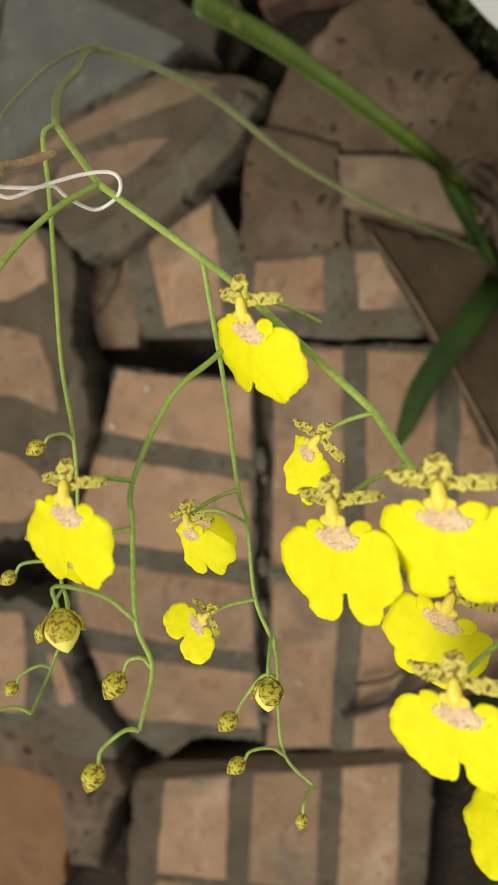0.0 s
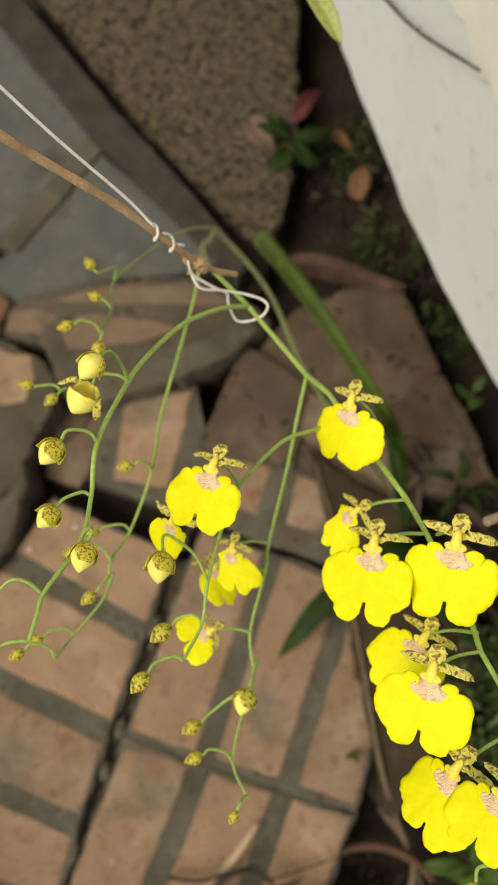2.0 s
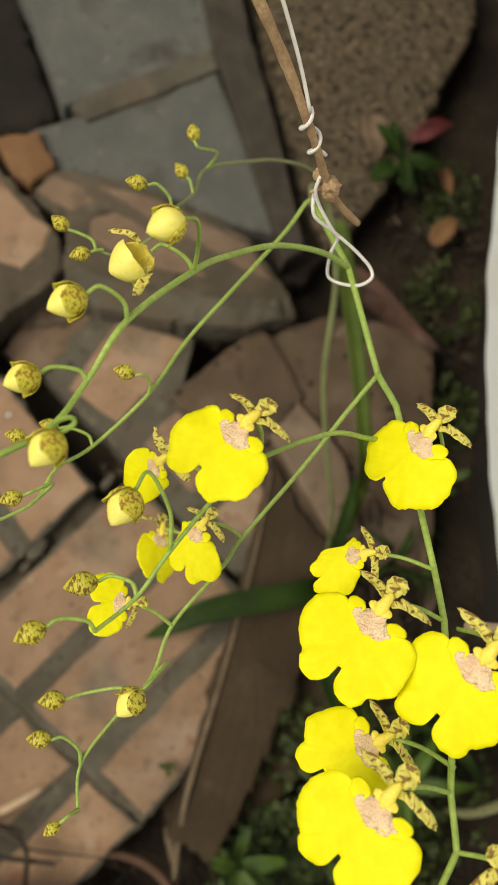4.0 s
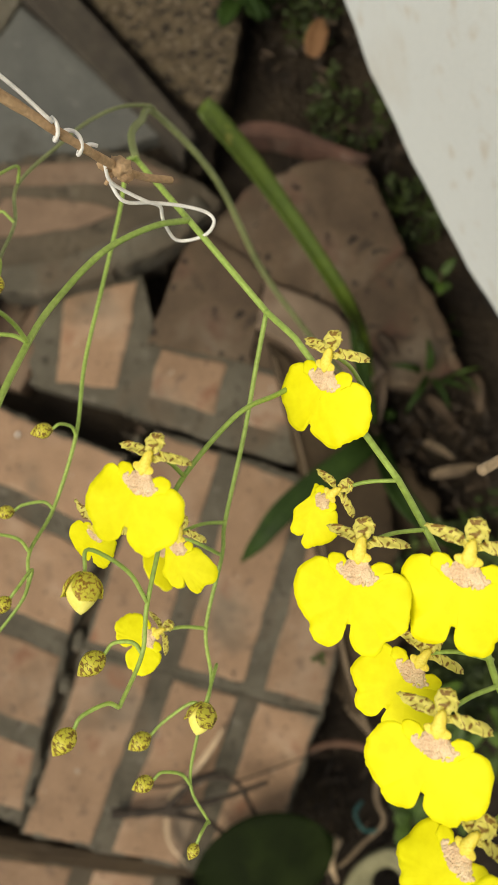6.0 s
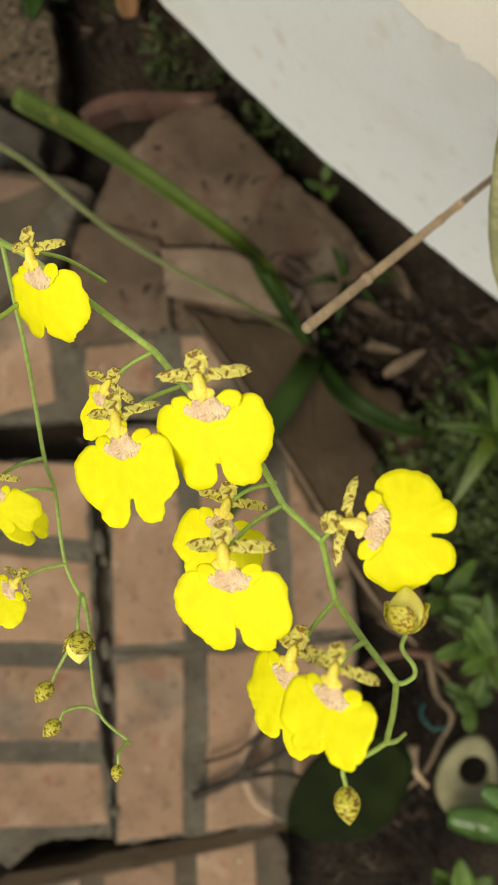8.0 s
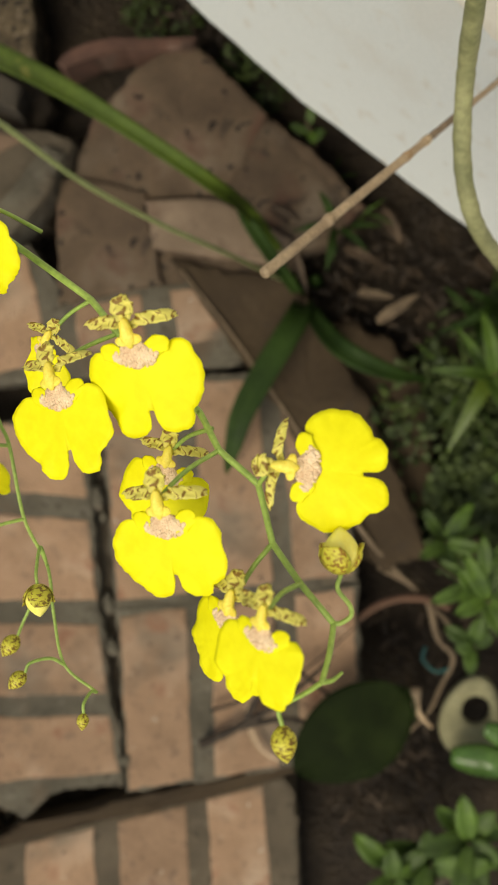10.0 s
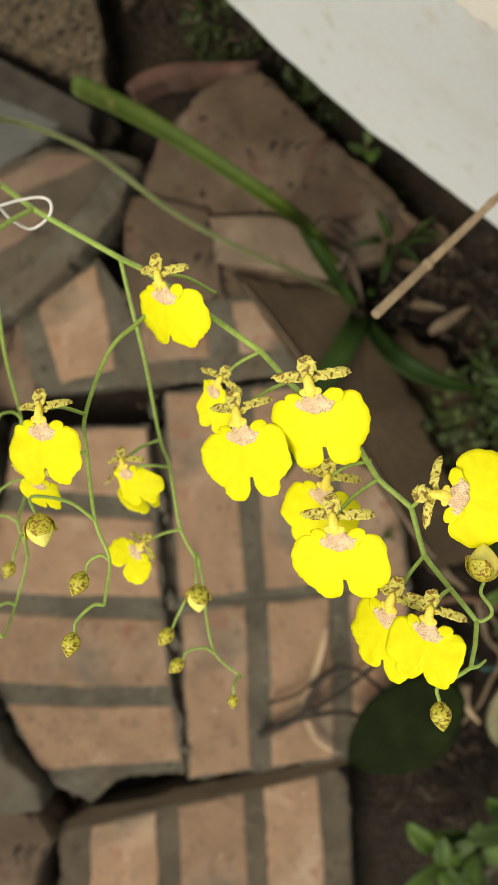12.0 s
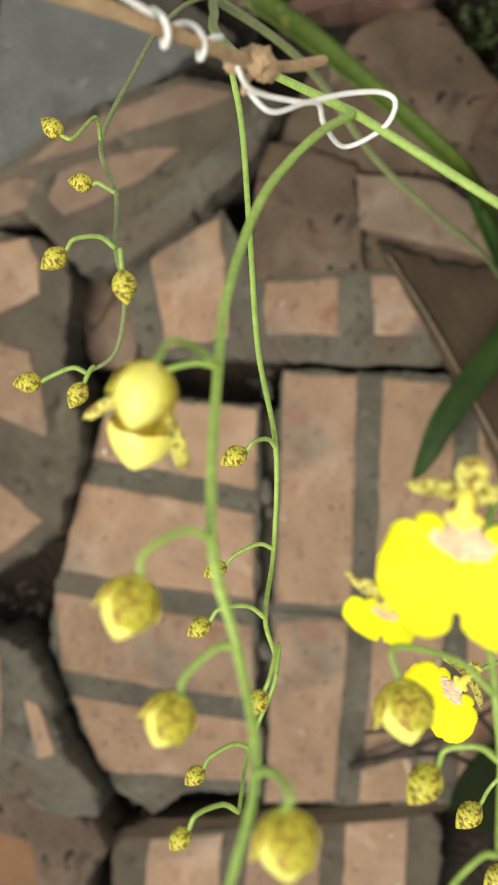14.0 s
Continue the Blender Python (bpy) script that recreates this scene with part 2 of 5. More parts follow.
def part(name, bm, material, parent=None, label="", smooth=True, sharp=0):
    """Links a bmesh, or a ready mesh, as one object, under a parent if there is one; its points are in world places."""
    me = bm if isinstance(bm, bpy.types.Mesh) else mesh_of(name, bm, material, smooth, sharp)
    ob = new(name, me)
    if parent is not None:
        ob.parent = parent
        ob.matrix_parent_inverse = parent.matrix_world.inverted()
    return tagged(ob, label)


def empty(name, at, label, category, group=""):
    ob = new(name)
    ob.empty_display_size = 0.01
    ob.matrix_world = Matrix.Translation(at)
    return tagged(ob, label, category, group)


def curve_points(points, steps=8):
    """A smooth line through the points (Catmull-Rom)."""
    p = [Vector(q) for q in points]
    if len(p) == 2:
        return [p[0].lerp(p[1], i / steps) for i in range(steps + 1)]
    p = [2 * p[0] - p[1]] + p + [2 * p[-1] - p[-2]]
    out = []
    for i in range(1, len(p) - 2):
        a, b, c, d = p[i - 1:i + 3]
        for k in range(steps):
            t = k / steps
            out.append(0.5 * (2 * b + (c - a) * t + (2 * a - 5 * b + 4 * c - d) * t * t + (3 * b - a - 3 * c + d) * t ** 3))
    return out + [p[-2]]


def tube_into(bm, points, r0, r1, sides=8, steps=8, lumps=0.0, smooth_line=True, flat=1.0):
    """Adds a round tapering tube along a line to a bmesh."""
    line = curve_points(points, steps) if smooth_line else [Vector(q) for q in points]
    side = None
    rings = []
    for i, q in enumerate(line):
        way = (line[min(i + 1, len(line) - 1)] - line[max(i - 1, 0)]).normalized()
        if side is None:
            side = way.orthogonal().normalized()
        side = (side - way * side.dot(way)).normalized()
        up = way.cross(side)
        f = i / (len(line) - 1)
        r = r0 + (r1 - r0) * f
        if lumps:
            r *= 1 + lumps * noise.noise(q * 170)
        rings.append([bm.verts.new(q + (side * math.cos(2 * math.pi * k / sides) + up * math.sin(2 * math.pi * k / sides) * flat) * r) for k in range(sides)])
    for a, b in zip(rings, rings[1:]):
        for k in range(sides):
            bm.faces.new((a[k], a[(k + 1) % sides], b[(k + 1) % sides], b[k]))
    bm.faces.new(rings[0][::-1])
    bm.faces.new(rings[-1])
    return bm


def tube(points, r0, r1, **more):
    return tube_into(bmesh.new(), points, r0, r1, **more)


def prism(outline, top, depth, step=0.012, rough=0.002, bevel=0.004, seed=0, tilt=(0.0, 0.0), hump=0.0, shape=None, wear=1.0):
    """A broken or worn flat piece: an outline in plan with uneven, chipped and rounded edges, its upper face at height top.
    shape: a height over the plan shared with other pieces; wear: how far the arris is chipped and rounded down."""
    pts = [Vector((*p, 0)) for p in outline]
    ring = []
    for a, b in zip(pts, pts[1:] + pts[:1]):
        n = max(2, round((b - a).length / step))
        ring += [a.lerp(b, i / n) for i in range(n)]
    c = sum(ring, Vector()) / len(ring)
    far = max((q - c).length for q in ring)
    off = Vector((seed * 3.1, seed * 1.7, 0.0))
    moved = [q + (q - c).normalized() * rough * (1.5 * noise.noise(q * 28 + off) + 0.9 * noise.noise(q * 75 + off) + 0.6 * noise.noise(q * 190 + off)) for q in ring]

    def height(q):
        d = (q - c).length / far
        z = top + tilt[0] * (q.x - c.x) + tilt[1] * (q.y - c.y) + hump * (1 - d * d) + (shape(q.x, q.y) if shape else 0.0)
        return z + rough * (0.40 * noise.noise(q * 20 + off) + 0.22 * noise.noise(q * 65 + off) + 0.12 * noise.noise(q * 170 + off))

    def chip(q):
        return wear * rough * (0.35 + 2.4 * max(0.0, noise.noise(q * 42 + off) - 0.12) + 1.2 * max(0.0, noise.noise(q * 130 + off) - 0.2))

    bm = bmesh.new()
    rows = [[bm.verts.new((q.x, q.y, top - depth)) for q in moved], [bm.verts.new((q.x, q.y, height(q) - bevel - chip(q))) for q in moved]]
    for inset, drop in ((0.45, 0.28), (1.3, 0.0), (2.6, 0.0)):
        rows.append([])
        for q in moved:
            p = q + (c - q).normalized() * min((bevel + chip(q)) * inset, (c - q).length * 0.16 * inset)
            rows[-1].append(bm.verts.new((p.x, p.y, height(p) - (bevel + chip(q)) * drop)))
    for f in (0.22, 0.42, 0.64, 0.84):
        rows.append([])
        for q in moved:
            p = (q + (c - q).normalized() * min(bevel * 2.6, (c - q).length * 0.4)).lerp(c, f)
            rows[-1].append(bm.verts.new((p.x, p.y, height(p))))
    hub = bm.verts.new((c.x, c.y, height(c)))
    n = len(moved)
    for r0, r1 in zip(rows, rows[1:]):
        for k in range(n):
            j = (k + 1) % n
            bm.faces.new((r0[k], r0[j], r1[j], r1[k]))
    for k in range(n):
        bm.faces.new((rows[-1][k], rows[-1][(k + 1) % n], hub))
    bm.faces.new(rows[0][::-1])
    return bm


def oval_leaf(a, b, width, sag=0.012, thick=0.0012, n=14, across=8):
    """A broad oval leaf from its stalk end a to its tip b, slightly cupped, with waved edges."""
    a, b = Vector(a), Vector(b)
    way = b - a
    side = way.cross(Vector((0, 0, 1))).normalized()
    bm = bmesh.new()
    top, low = [], []
    for i in range(n + 1):
        f = i / n
        w = width / 2 * max(0.02, math.sin(math.pi * f ** 0.9)) ** 0.62
        row = []
        for k in range(across + 1):
            s = 2 * k / across - 1
            q = a + way * f + side * w * s
            row.append(q + Vector((0, 0, sag * (math.sin(math.pi * f) + 0.5 * s * s - 0.35 * math.exp(-(s * 6) ** 2)) + 0.004 * noise.noise(q * 30) * abs(s))))
        top.append([bm.verts.new(q) for q in row])
        low.append([bm.verts.new(q - Vector((0, 0, thick))) for q in row])
    for g in (top, low):
        for i in range(n):
            for k in range(across):
                bm.faces.new((g[i][k], g[i][k + 1], g[i + 1][k + 1], g[i + 1][k]))
    for i in range(n):
        for k in (0, across):
            bm.faces.new((top[i][k], top[i + 1][k], low[i + 1][k], low[i][k]))
    for i in (0, n):
        for k in range(across):
            bm.faces.new((top[i][k], top[i][k + 1], low[i][k + 1], low[i][k]))
    return bm


def blade(points, width, tip=0.1, fold=0.25, steps=8, curl=0.0, face=(0, 0, 1), blunt=False, thick=0.0012):
    """A leaf blade along a line: widest in its middle, folded along the rib, with thickness."""
    line = curve_points(points, steps)
    bm = bmesh.new()
    rows = []
    for i, q in enumerate(line):
        f = i / (len(line) - 1)
        way = (line[min(i + 1, len(line) - 1)] - line[max(i - 1, 0)]).normalized()
        side = way.cross(Vector(face))
        side = side.normalized() if side.length > 1e-4 else way.orthogonal().normalized()
        up = side.cross(way).normalized()
        shape = (min(1, 0.12 + 1.05 * f) if blunt else math.sin(math.pi * (0.08 + 0.92 * f) ** 0.8) ** 0.75) if f < 1 else tip
        w = width * max(shape, tip) / 2
        wave = noise.noise(q * 40) * width * curl
        rows.append([q + side * w * s + up * (abs(s) ** 1.3 * fold * w + wave * s) for s in (-1, -0.55, 0, 0.55, 1)])
    top = [[bm.verts.new(v) for v in r] for r in rows]
    under = [[bm.verts.new(v - Vector(face) * thick) for v in r] for r in rows]
    for a, b, s in ((top, top, 1), (under, under, -1)):
        for i in range(len(rows) - 1):
            for k in range(4):
                f = (a[i][k], a[i][k + 1], a[i + 1][k + 1], a[i + 1][k])
                bm.faces.new(f if s > 0 else f[::-1])
    for i in range(len(rows) - 1):
        bm.faces.new((top[i][0], top[i + 1][0], under[i + 1][0], under[i][0]))
        bm.faces.new((top[i][4], under[i][4], under[i + 1][4], top[i + 1][4]))
    for k in range(4):
        bm.faces.new((top[0][k], under[0][k], under[0][k + 1], top[0][k + 1]))
        bm.faces.new((top[-1][k], top[-1][k + 1], under[-1][k + 1], under[-1][k]))
    return bm


# ---- ground ----
def ground_sheet():
    """One sheet of damp soil: fine and lumpy near the plant, running out to the horizon."""
    line = [i * 0.03 for i in range(-45, 46)]
    far = [1.35 * 1.5 ** k for k in range(1, 16)]
    line = [-f for f in reversed(far)] + line + far
    bm = bmesh.new()
    rows = []
    for y in line:
        row = []
        for x in line:
            v = Vector((x, y, 0))
            near = max(0.0, 1 - max(abs(x), abs(y)) / 3)
            z = -0.085 + near * (0.022 * noise.noise(v * 7) + 0.014 * noise.noise(v * 24) + 0.006 * noise.noise(v * 60))
            row.append(bm.verts.new((x, y, z)))
        rows.append(row)
    for a, b in zip(rows, rows[1:]):
        for k in range(len(line) - 1):
            bm.faces.new((a[k], a[k + 1], b[k + 1], b[k]))
    return bm


tagged(part("ground", ground_sheet(), M_SOIL), "dark damp garden soil", "ground", kind="structure")


def masonry(label, bed, bricks, top=0.0, seed=1, depth=0.07, proud=0.0018, rough=0.004, brick_material=None, bed_material=None, hump=0.0, rims=()):
    """A broken chunk of old brickwork laid flat as paving: a grey mortar bed with its bricks nearly flush in it.
    rims: rows of (line, radius) for thick ridges of mortar along an edge."""
    c = sum((Vector(p) for p in bed), Vector((0, 0))) / len(bed)
    far = max((Vector(p) - c).length for p in bed)

    def shape(x, y):
        return hump * (1 - (x * x + y * y) / far ** 2) + 0.003 * noise.noise(Vector((x * 6, y * 6, seed * 2.3)))

    ob = part("broken_brick_paving", prism([tuple(Vector(p) - c) for p in bed], 0.0, depth, 0.008, rough, 0.0022, seed, shape=shape, wear=1.3), bed_material or M_MORTAR, sharp=24)
    ob.matrix_world = Matrix.Translation((c.x, c.y, top))
    tagged(ob, label, "paving", "broken brick paving pieces")
    for i, b in enumerate(bricks):
        bm = prism([tuple(Vector(p) - c) for p in b], proud, depth - 0.012, 0.011, 0.0021, 0.0022, seed * 17 + i, shape=shape)
        k = part("brick", bm, brick_material or M_BRICK, sharp=38)
        k.parent = ob
    for line, r in rims:
        p = [Vector(q) - c for q in line]
        side = [Vector((-(p[min(i + 1, len(p) - 1)] - p[max(i - 1, 0)]).y, (p[min(i + 1, len(p) - 1)] - p[max(i - 1, 0)]).x)).normalized() * r * (0.7 if i in (0, len(p) - 1) else 1.0) for i in range(len(p))]
        loop = [tuple(a + b) for a, b in zip(p, side)] + [tuple(a - b) for a, b in reversed(list(zip(p, side)))]
        k = part("mortar_rim", prism(loop, 0.010, 0.05, 0.009, 0.005, 0.004, seed + 90, shape=shape, wear=1.5), M_MORTAR, sharp=24)
        k.parent = ob
    return ob


masonry("slab of four worn red bricks with dark grey mortar joints",
        [(-0.478, 0.032), (-0.366, 0.02), (-0.264, 0.012), (-0.261, -0.116), (-0.262, -0.251), (-0.261, -0.385), (-0.252, -0.451), (-0.252, -0.53), (-0.345, -0.523), (-0.404, -0.562), (-0.459, -0.535), (-0.494, -0.478), (-0.534, -0.402), (-0.56, -0.334), (-0.556, -0.264), (-0.543, -0.212), (-0.523, -0.134), (-0.503, -0.065)],
        [[(-0.474, 0.027), (-0.37, 0.016), (-0.268, 0.007), (-0.268, -0.104), (-0.38, -0.086), (-0.501, -0.066)],
         [(-0.514, -0.101), (-0.39, -0.117), (-0.268, -0.137), (-0.268, -0.254), (-0.41, -0.243), (-0.543, -0.225)],
         [(-0.553, -0.256), (-0.41, -0.275), (-0.268, -0.29), (-0.265, -0.39), (-0.40, -0.386), (-0.54, -0.368)],
         [(-0.526, -0.402), (-0.395, -0.415), (-0.264, -0.422), (-0.257, -0.506), (-0.37, -0.508), (-0.478, -0.508)]], 0.0, 3)
masonry("paving piece of long worn red bricks with wide grey joints",
        [(-0.237, 0.062), (-0.131, 0.06), (-0.015, 0.058), (0.111, 0.043), (0.113, -0.258), (0.052, -0.2625), (-0.1, -0.2655), (-0.243, -0.266), (-0.241, -0.123)],
        [[(-0.233, 0.057), (-0.134, 0.053), (-0.134, -0.1), (-0.135, -0.256), (-0.238, -0.258)],
         [(-0.1, 0.052), (-0.003, 0.046), (-0.006, -0.1), (-0.008, -0.252), (-0.104, -0.255)],
         [(0.027, 0.044), (0.102, 0.035), (0.107, -0.1), (0.107, -0.25), (0.023, -0.252)]], -0.003, 5)
masonry("paving piece of worn red bricks with a dry twig across it",
        [(-0.243, -0.269), (-0.104, -0.2685), (0.051, -0.265), (0.113, -0.2625), (0.105, -0.42), (0.07, -0.515), (-0.013, -0.522), (-0.136, -0.532), (-0.251, -0.54)],
        [[(-0.237, -0.279), (-0.138, -0.275), (-0.144, -0.4), (-0.152, -0.528), (-0.247, -0.536)],
         [(-0.103, -0.275), (-0.01, -0.271), (-0.016, -0.4), (-0.025, -0.517), (-0.12, -0.526)],
         [(0.021, -0.27), (0.106, -0.268), (0.1, -0.41), (0.066, -0.508), (0.008, -0.516)]], -0.005, 7)
masonry("sunken paving piece of red bricks set edge to edge",
        [(-0.465, -0.609), (-0.408, -0.598), (-0.289, -0.575), (-0.154, -0.555), (-0.019, -0.535), (-0.005, -0.566), (-0.024, -0.908), (-0.49, -0.922)],
        [[(-0.413, -0.606), (-0.307, -0.589), (-0.314, -0.757), (-0.428, -0.76)],
         [(-0.271, -0.583), (-0.167, -0.566), (-0.174, -0.755), (-0.279, -0.757)],
         [(-0.136, -0.561), (-0.052, -0.546), (-0.055, -0.753), (-0.143, -0.755)],
         [(-0.428, -0.771), (-0.314, -0.769), (-0.319, -0.908), (-0.434, -0.911)],
         [(-0.28, -0.769), (-0.174, -0.767), (-0.179, -0.904), (-0.286, -0.907)],
         [(-0.144, -0.766), (-0.055, -0.765), (-0.056, -0.9), (-0.148, -0.903)]], -0.018, 9, bed_material=M_BED)
masonry("short row of pale worn bricks in grey mortar",
        [(-0.459, 0.205), (-0.423, 0.225), (-0.324, 0.28), (-0.285, 0.19), (-0.162, 0.194), (-0.04, 0.198), (-0.022, 0.1), (-0.026, 0.069), (-0.16, 0.068), (-0.298, 0.073), (-0.435, 0.074), (-0.452, 0.14)],
        [[(-0.424, 0.213), (-0.375, 0.243), (-0.327, 0.269), (-0.315, 0.19), (-0.308, 0.102), (-0.396, 0.088), (-0.41, 0.15)],
         [(-0.263, 0.18), (-0.162, 0.184), (-0.158, 0.107), (-0.26, 0.105)],
         [(-0.12, 0.188), (-0.052, 0.186), (-0.043, 0.108), (-0.113, 0.107)]], -0.002, 11, rough=0.0045)
masonry("rounded lump of old brickwork with a thick grey mortar rim",
        [(-0.659, 0.315), (-0.577, 0.367), (-0.479, 0.418), (-0.376, 0.45), (-0.266, 0.432), (-0.236, 0.41), (-0.3, 0.31), (-0.372, 0.253), (-0.425, 0.222), (-0.466, 0.2), (-0.51, 0.195), (-0.549, 0.227), (-0.591, 0.259), (-0.658, 0.25)],
        [[(-0.59, 0.335), (-0.535, 0.375), (-0.455, 0.408), (-0.368, 0.438), (-0.30, 0.425), (-0.345, 0.402), (-0.43, 0.378), (-0.51, 0.35)],
         [(-0.651, 0.3), (-0.6, 0.32), (-0.573, 0.312), (-0.59, 0.275), (-0.65, 0.262)],
         [(-0.545, 0.322), (-0.50, 0.338), (-0.41, 0.352), (-0.372, 0.35), (-0.42, 0.31), (-0.48, 0.283), (-0.535, 0.262), (-0.558, 0.288)]], 0.016, 13, 0.1, 0.002, 0.006, M_DULL, M_BED, 0.022,
        [([(-0.515, 0.2), (-0.454, 0.216), (-0.392, 0.257), (-0.3315, 0.311), (-0.29, 0.352), (-0.262, 0.40)], 0.022)])
masonry("heavy chunk of grey mortar with broken bricks in it",
        [(-0.814, 0.252), (-0.642, 0.245), (-0.56, 0.236), (-0.528, 0.2), (-0.522, 0.128), (-0.534, 0.1), (-0.515, 0.03), (-0.504, -0.041), (-0.511, -0.096), (-0.542, -0.174), (-0.601, -0.213), (-0.635, -0.232), (-0.808, -0.263)],
        [[(-0.805, 0.239), (-0.62, 0.228), (-0.588, 0.236), (-0.569, 0.2), (-0.57, 0.159), (-0.626, 0.13), (-0.804, 0.133)],
         [(-0.803, 0.099), (-0.626, 0.093), (-0.58, 0.077), (-0.563, 0.027), (-0.552, -0.04), (-0.624, -0.012), (-0.802, 0.001)],
         [(-0.802, -0.065), (-0.623, -0.099), (-0.558, -0.153), (-0.621, -0.204), (-0.8, -0.215)]], 0.026, 15, 0.1, 0.002, 0.006, bed_material=M_BED, hump=0.008)
masonry("weathered chunk of grey mortar with slivers of brick",
        [(-0.807, -0.325), (-0.633, -0.322), (-0.58, -0.333), (-0.546, -0.394), (-0.52, -0.476), (-0.478, -0.52), (-0.474, -0.562), (-0.536, -0.566), (-0.63, -0.53), (-0.805, -0.529)],
        [[(-0.798, -0.346), (-0.62, -0.343), (-0.613, -0.441), (-0.622, -0.498), (-0.796, -0.503)],
         [(-0.585, -0.40), (-0.562, -0.405), (-0.535, -0.475), (-0.562, -0.485)]], 0.024, 17, 0.1, 0.002, 0.007, hump=0.008)


def slab(name, label, category, outline, top, material, seed, depth=0.06, rough=0.004, bevel=0.006, hump=0.0, tilt=(0.0, 0.0), group=""):
    c = sum((Vector(p) for p in outline), Vector((0, 0))) / len(outline)
    ob = part(name, prism([tuple(Vector(p) - c) for p in outline], 0.0, depth, 0.010, rough, bevel * 0.6, seed, tilt, hump), material, sharp=26)
    ob.matrix_world = Matrix.Translation((c.x, c.y, top))
    return tagged(ob, label, category, group)


slab("joint_filling", "crumbled grey-brown mortar and earth in the joints of the paving", "earth", [(-0.473, 0.005), (-0.251, 0.002), (-0.178, 0.025), (0.067, 0.019), (0.094, -0.275), (0.074, -0.489), (-0.047, -0.496), (-0.277, -0.503), (-0.46, -0.51), (-0.512, -0.42), (-0.535, -0.311)], -0.026, M_BED, 19, 0.05, 0.014, 0.01, 0.0)
slab("joint_filling", "grey-brown mortar and earth filling the joint between two paving pieces", "earth", [(-0.262, -0.255), (-0.1, -0.255), (0.095, -0.25), (0.095, -0.275), (-0.1, -0.28), (-0.245, -0.285)], -0.007, M_MORTAR, 22, 0.05, 0.005, 0.004, 0.0)
for gx, gy, gr, gz in ((-0.2548, -0.106, 0.013, -0.004), (-0.251, -0.135, 0.008, -0.014), (-0.2525, -0.262, 0.012, -0.005), (-0.2515, -0.325, 0.010, -0.003), (-0.2535, -0.443, 0.009, -0.004), (-0.247, -0.49, 0.007, -0.005), (-0.258, 0.035, 0.010, -0.016)):
    ring = [(gx + math.cos(a) * gr * (0.75 + 0.1 * math.sin(3 * a + gy * 90)), gy + math.sin(a) * gr * 1.5) for a in [k * math.pi / 4 for k in range(8)]]
    slab("mortar_lump", "loose grey lump of mortar wedged in a gap of the paving", "rubble", ring, gz, M_MORTAR, round(90 + gy * 100), 0.05, 0.004, 0.004, 0.004, group="mortar lumps")
for gx, gy in ((-0.4814, -0.0571), (-0.4254, -0.0022)):
    slab("plaster_crumb", "tiny white crumb of plaster lying on a brick", "crumb", [(gx + math.cos(k) * 0.004, gy + math.sin(k) * 0.005) for k in range(6)], 0.0055, M_COAT, 12, 0.004, 0.001, 0.001, group="plaster crumbs")
slab("packed_earth", "packed brown earth and mortar between the clay slabs", "earth", [(-0.205, 0.47), (-0.079, 0.55), (0.005, 0.48), (0.054, 0.42), (0.165, 0.272), (0.129, 0.232), (0.077, 0.219), (0.058, 0.185), (-0.046, 0.18), (-0.269, 0.196), (-0.286, 0.22), (-0.271, 0.327)], -0.004, M_SLAB, 20, 0.05, 0.003, 0.01, 0.0)
slab("soil_bank", "bank of dark soil between the slabs and edging", "earth", [(-0.968, 0.833), (-0.551, 1.159), (-0.425, 1.01), (-0.356, 0.833), (-0.3, 0.661), (-0.271, 0.484), (-0.386, 0.403), (-0.67, 0.267)], -0.022, M_SOIL, 16, 0.05, 0.008, 0.01, 0.0)
slab("clay_slab", "sunken fragment of reddish brick beside the paving", "slab", [(-0.524, 0.2), (-0.453, 0.214), (-0.44, 0.14), (-0.451, 0.06), (-0.513, 0.06), (-0.531, 0.127)], -0.028, M_DULL, 34, group="brown clay slabs")
# sheet laid over the soil, near-black to paint the shade of a gap
slab("bare_earth", "near-black sheet for a shaded gap beside a large concrete slab", "earth", [(-1.167, 0.334), (-0.998, 0.544), (-0.912, 0.476), (-0.835, 0.435), (-0.746, 0.392), (-0.754, 0.345), (-0.931, 0.134)], -0.03, M_FOOT, 14, 0.05, 0.008, 0.012, 0.0)
slab("bare_earth", "bare trodden brown earth beside the paving", "earth", [(0.065, 0.128), (0.146, 0.12), (0.207, 0.073), (0.244, 0.004), (0.244, -0.086), (0.218, -0.189), (0.161, -0.241), (0.104, -0.236), (0.087, -0.071), (0.075, 0.053)], -0.036, M_KERB, 15, 0.05, 0.008, 0.012, 0.0)
slab("earth_ridge", "crumbling ridge of reddish earth beside a sunken row of bricks", "earth", [(-0.467, -0.6), (-0.417, -0.575), (-0.316, -0.563), (-0.247, -0.545), (-0.118, -0.532), (0.004, -0.511), (0, -0.529), (-0.137, -0.56), (-0.289, -0.579), (-0.456, -0.609)], -0.010, M_KERB, 18, 0.05, 0.006, 0.008, 0.0)
slab("edging_strip", "narrow strip of brown mortar between two concrete slabs", "edging", [(-0.732, 0.407), (-0.699, 0.537), (-0.657, 0.67), (-0.616, 0.647), (-0.65, 0.523), (-0.69, 0.404)], 0.019, M_MORTAR, 40, 0.08, 0.004, 0.008)
slab("stone_edging", "rounded grey-brown edging stone beside the brick paving", "edging", [(-0.708, -0.513), (-0.593, -0.529), (-0.528, -0.548), (-0.477, -0.573), (-0.463, -0.609), (-0.486, -0.654), (-0.507, -0.744), (-0.554, -0.744), (-0.527, -0.654), (-0.54, -0.611), (-0.596, -0.591), (-0.711, -0.577)], 0.02, M_SLAB, 21, 0.09, 0.004, 0.014, 0.003)
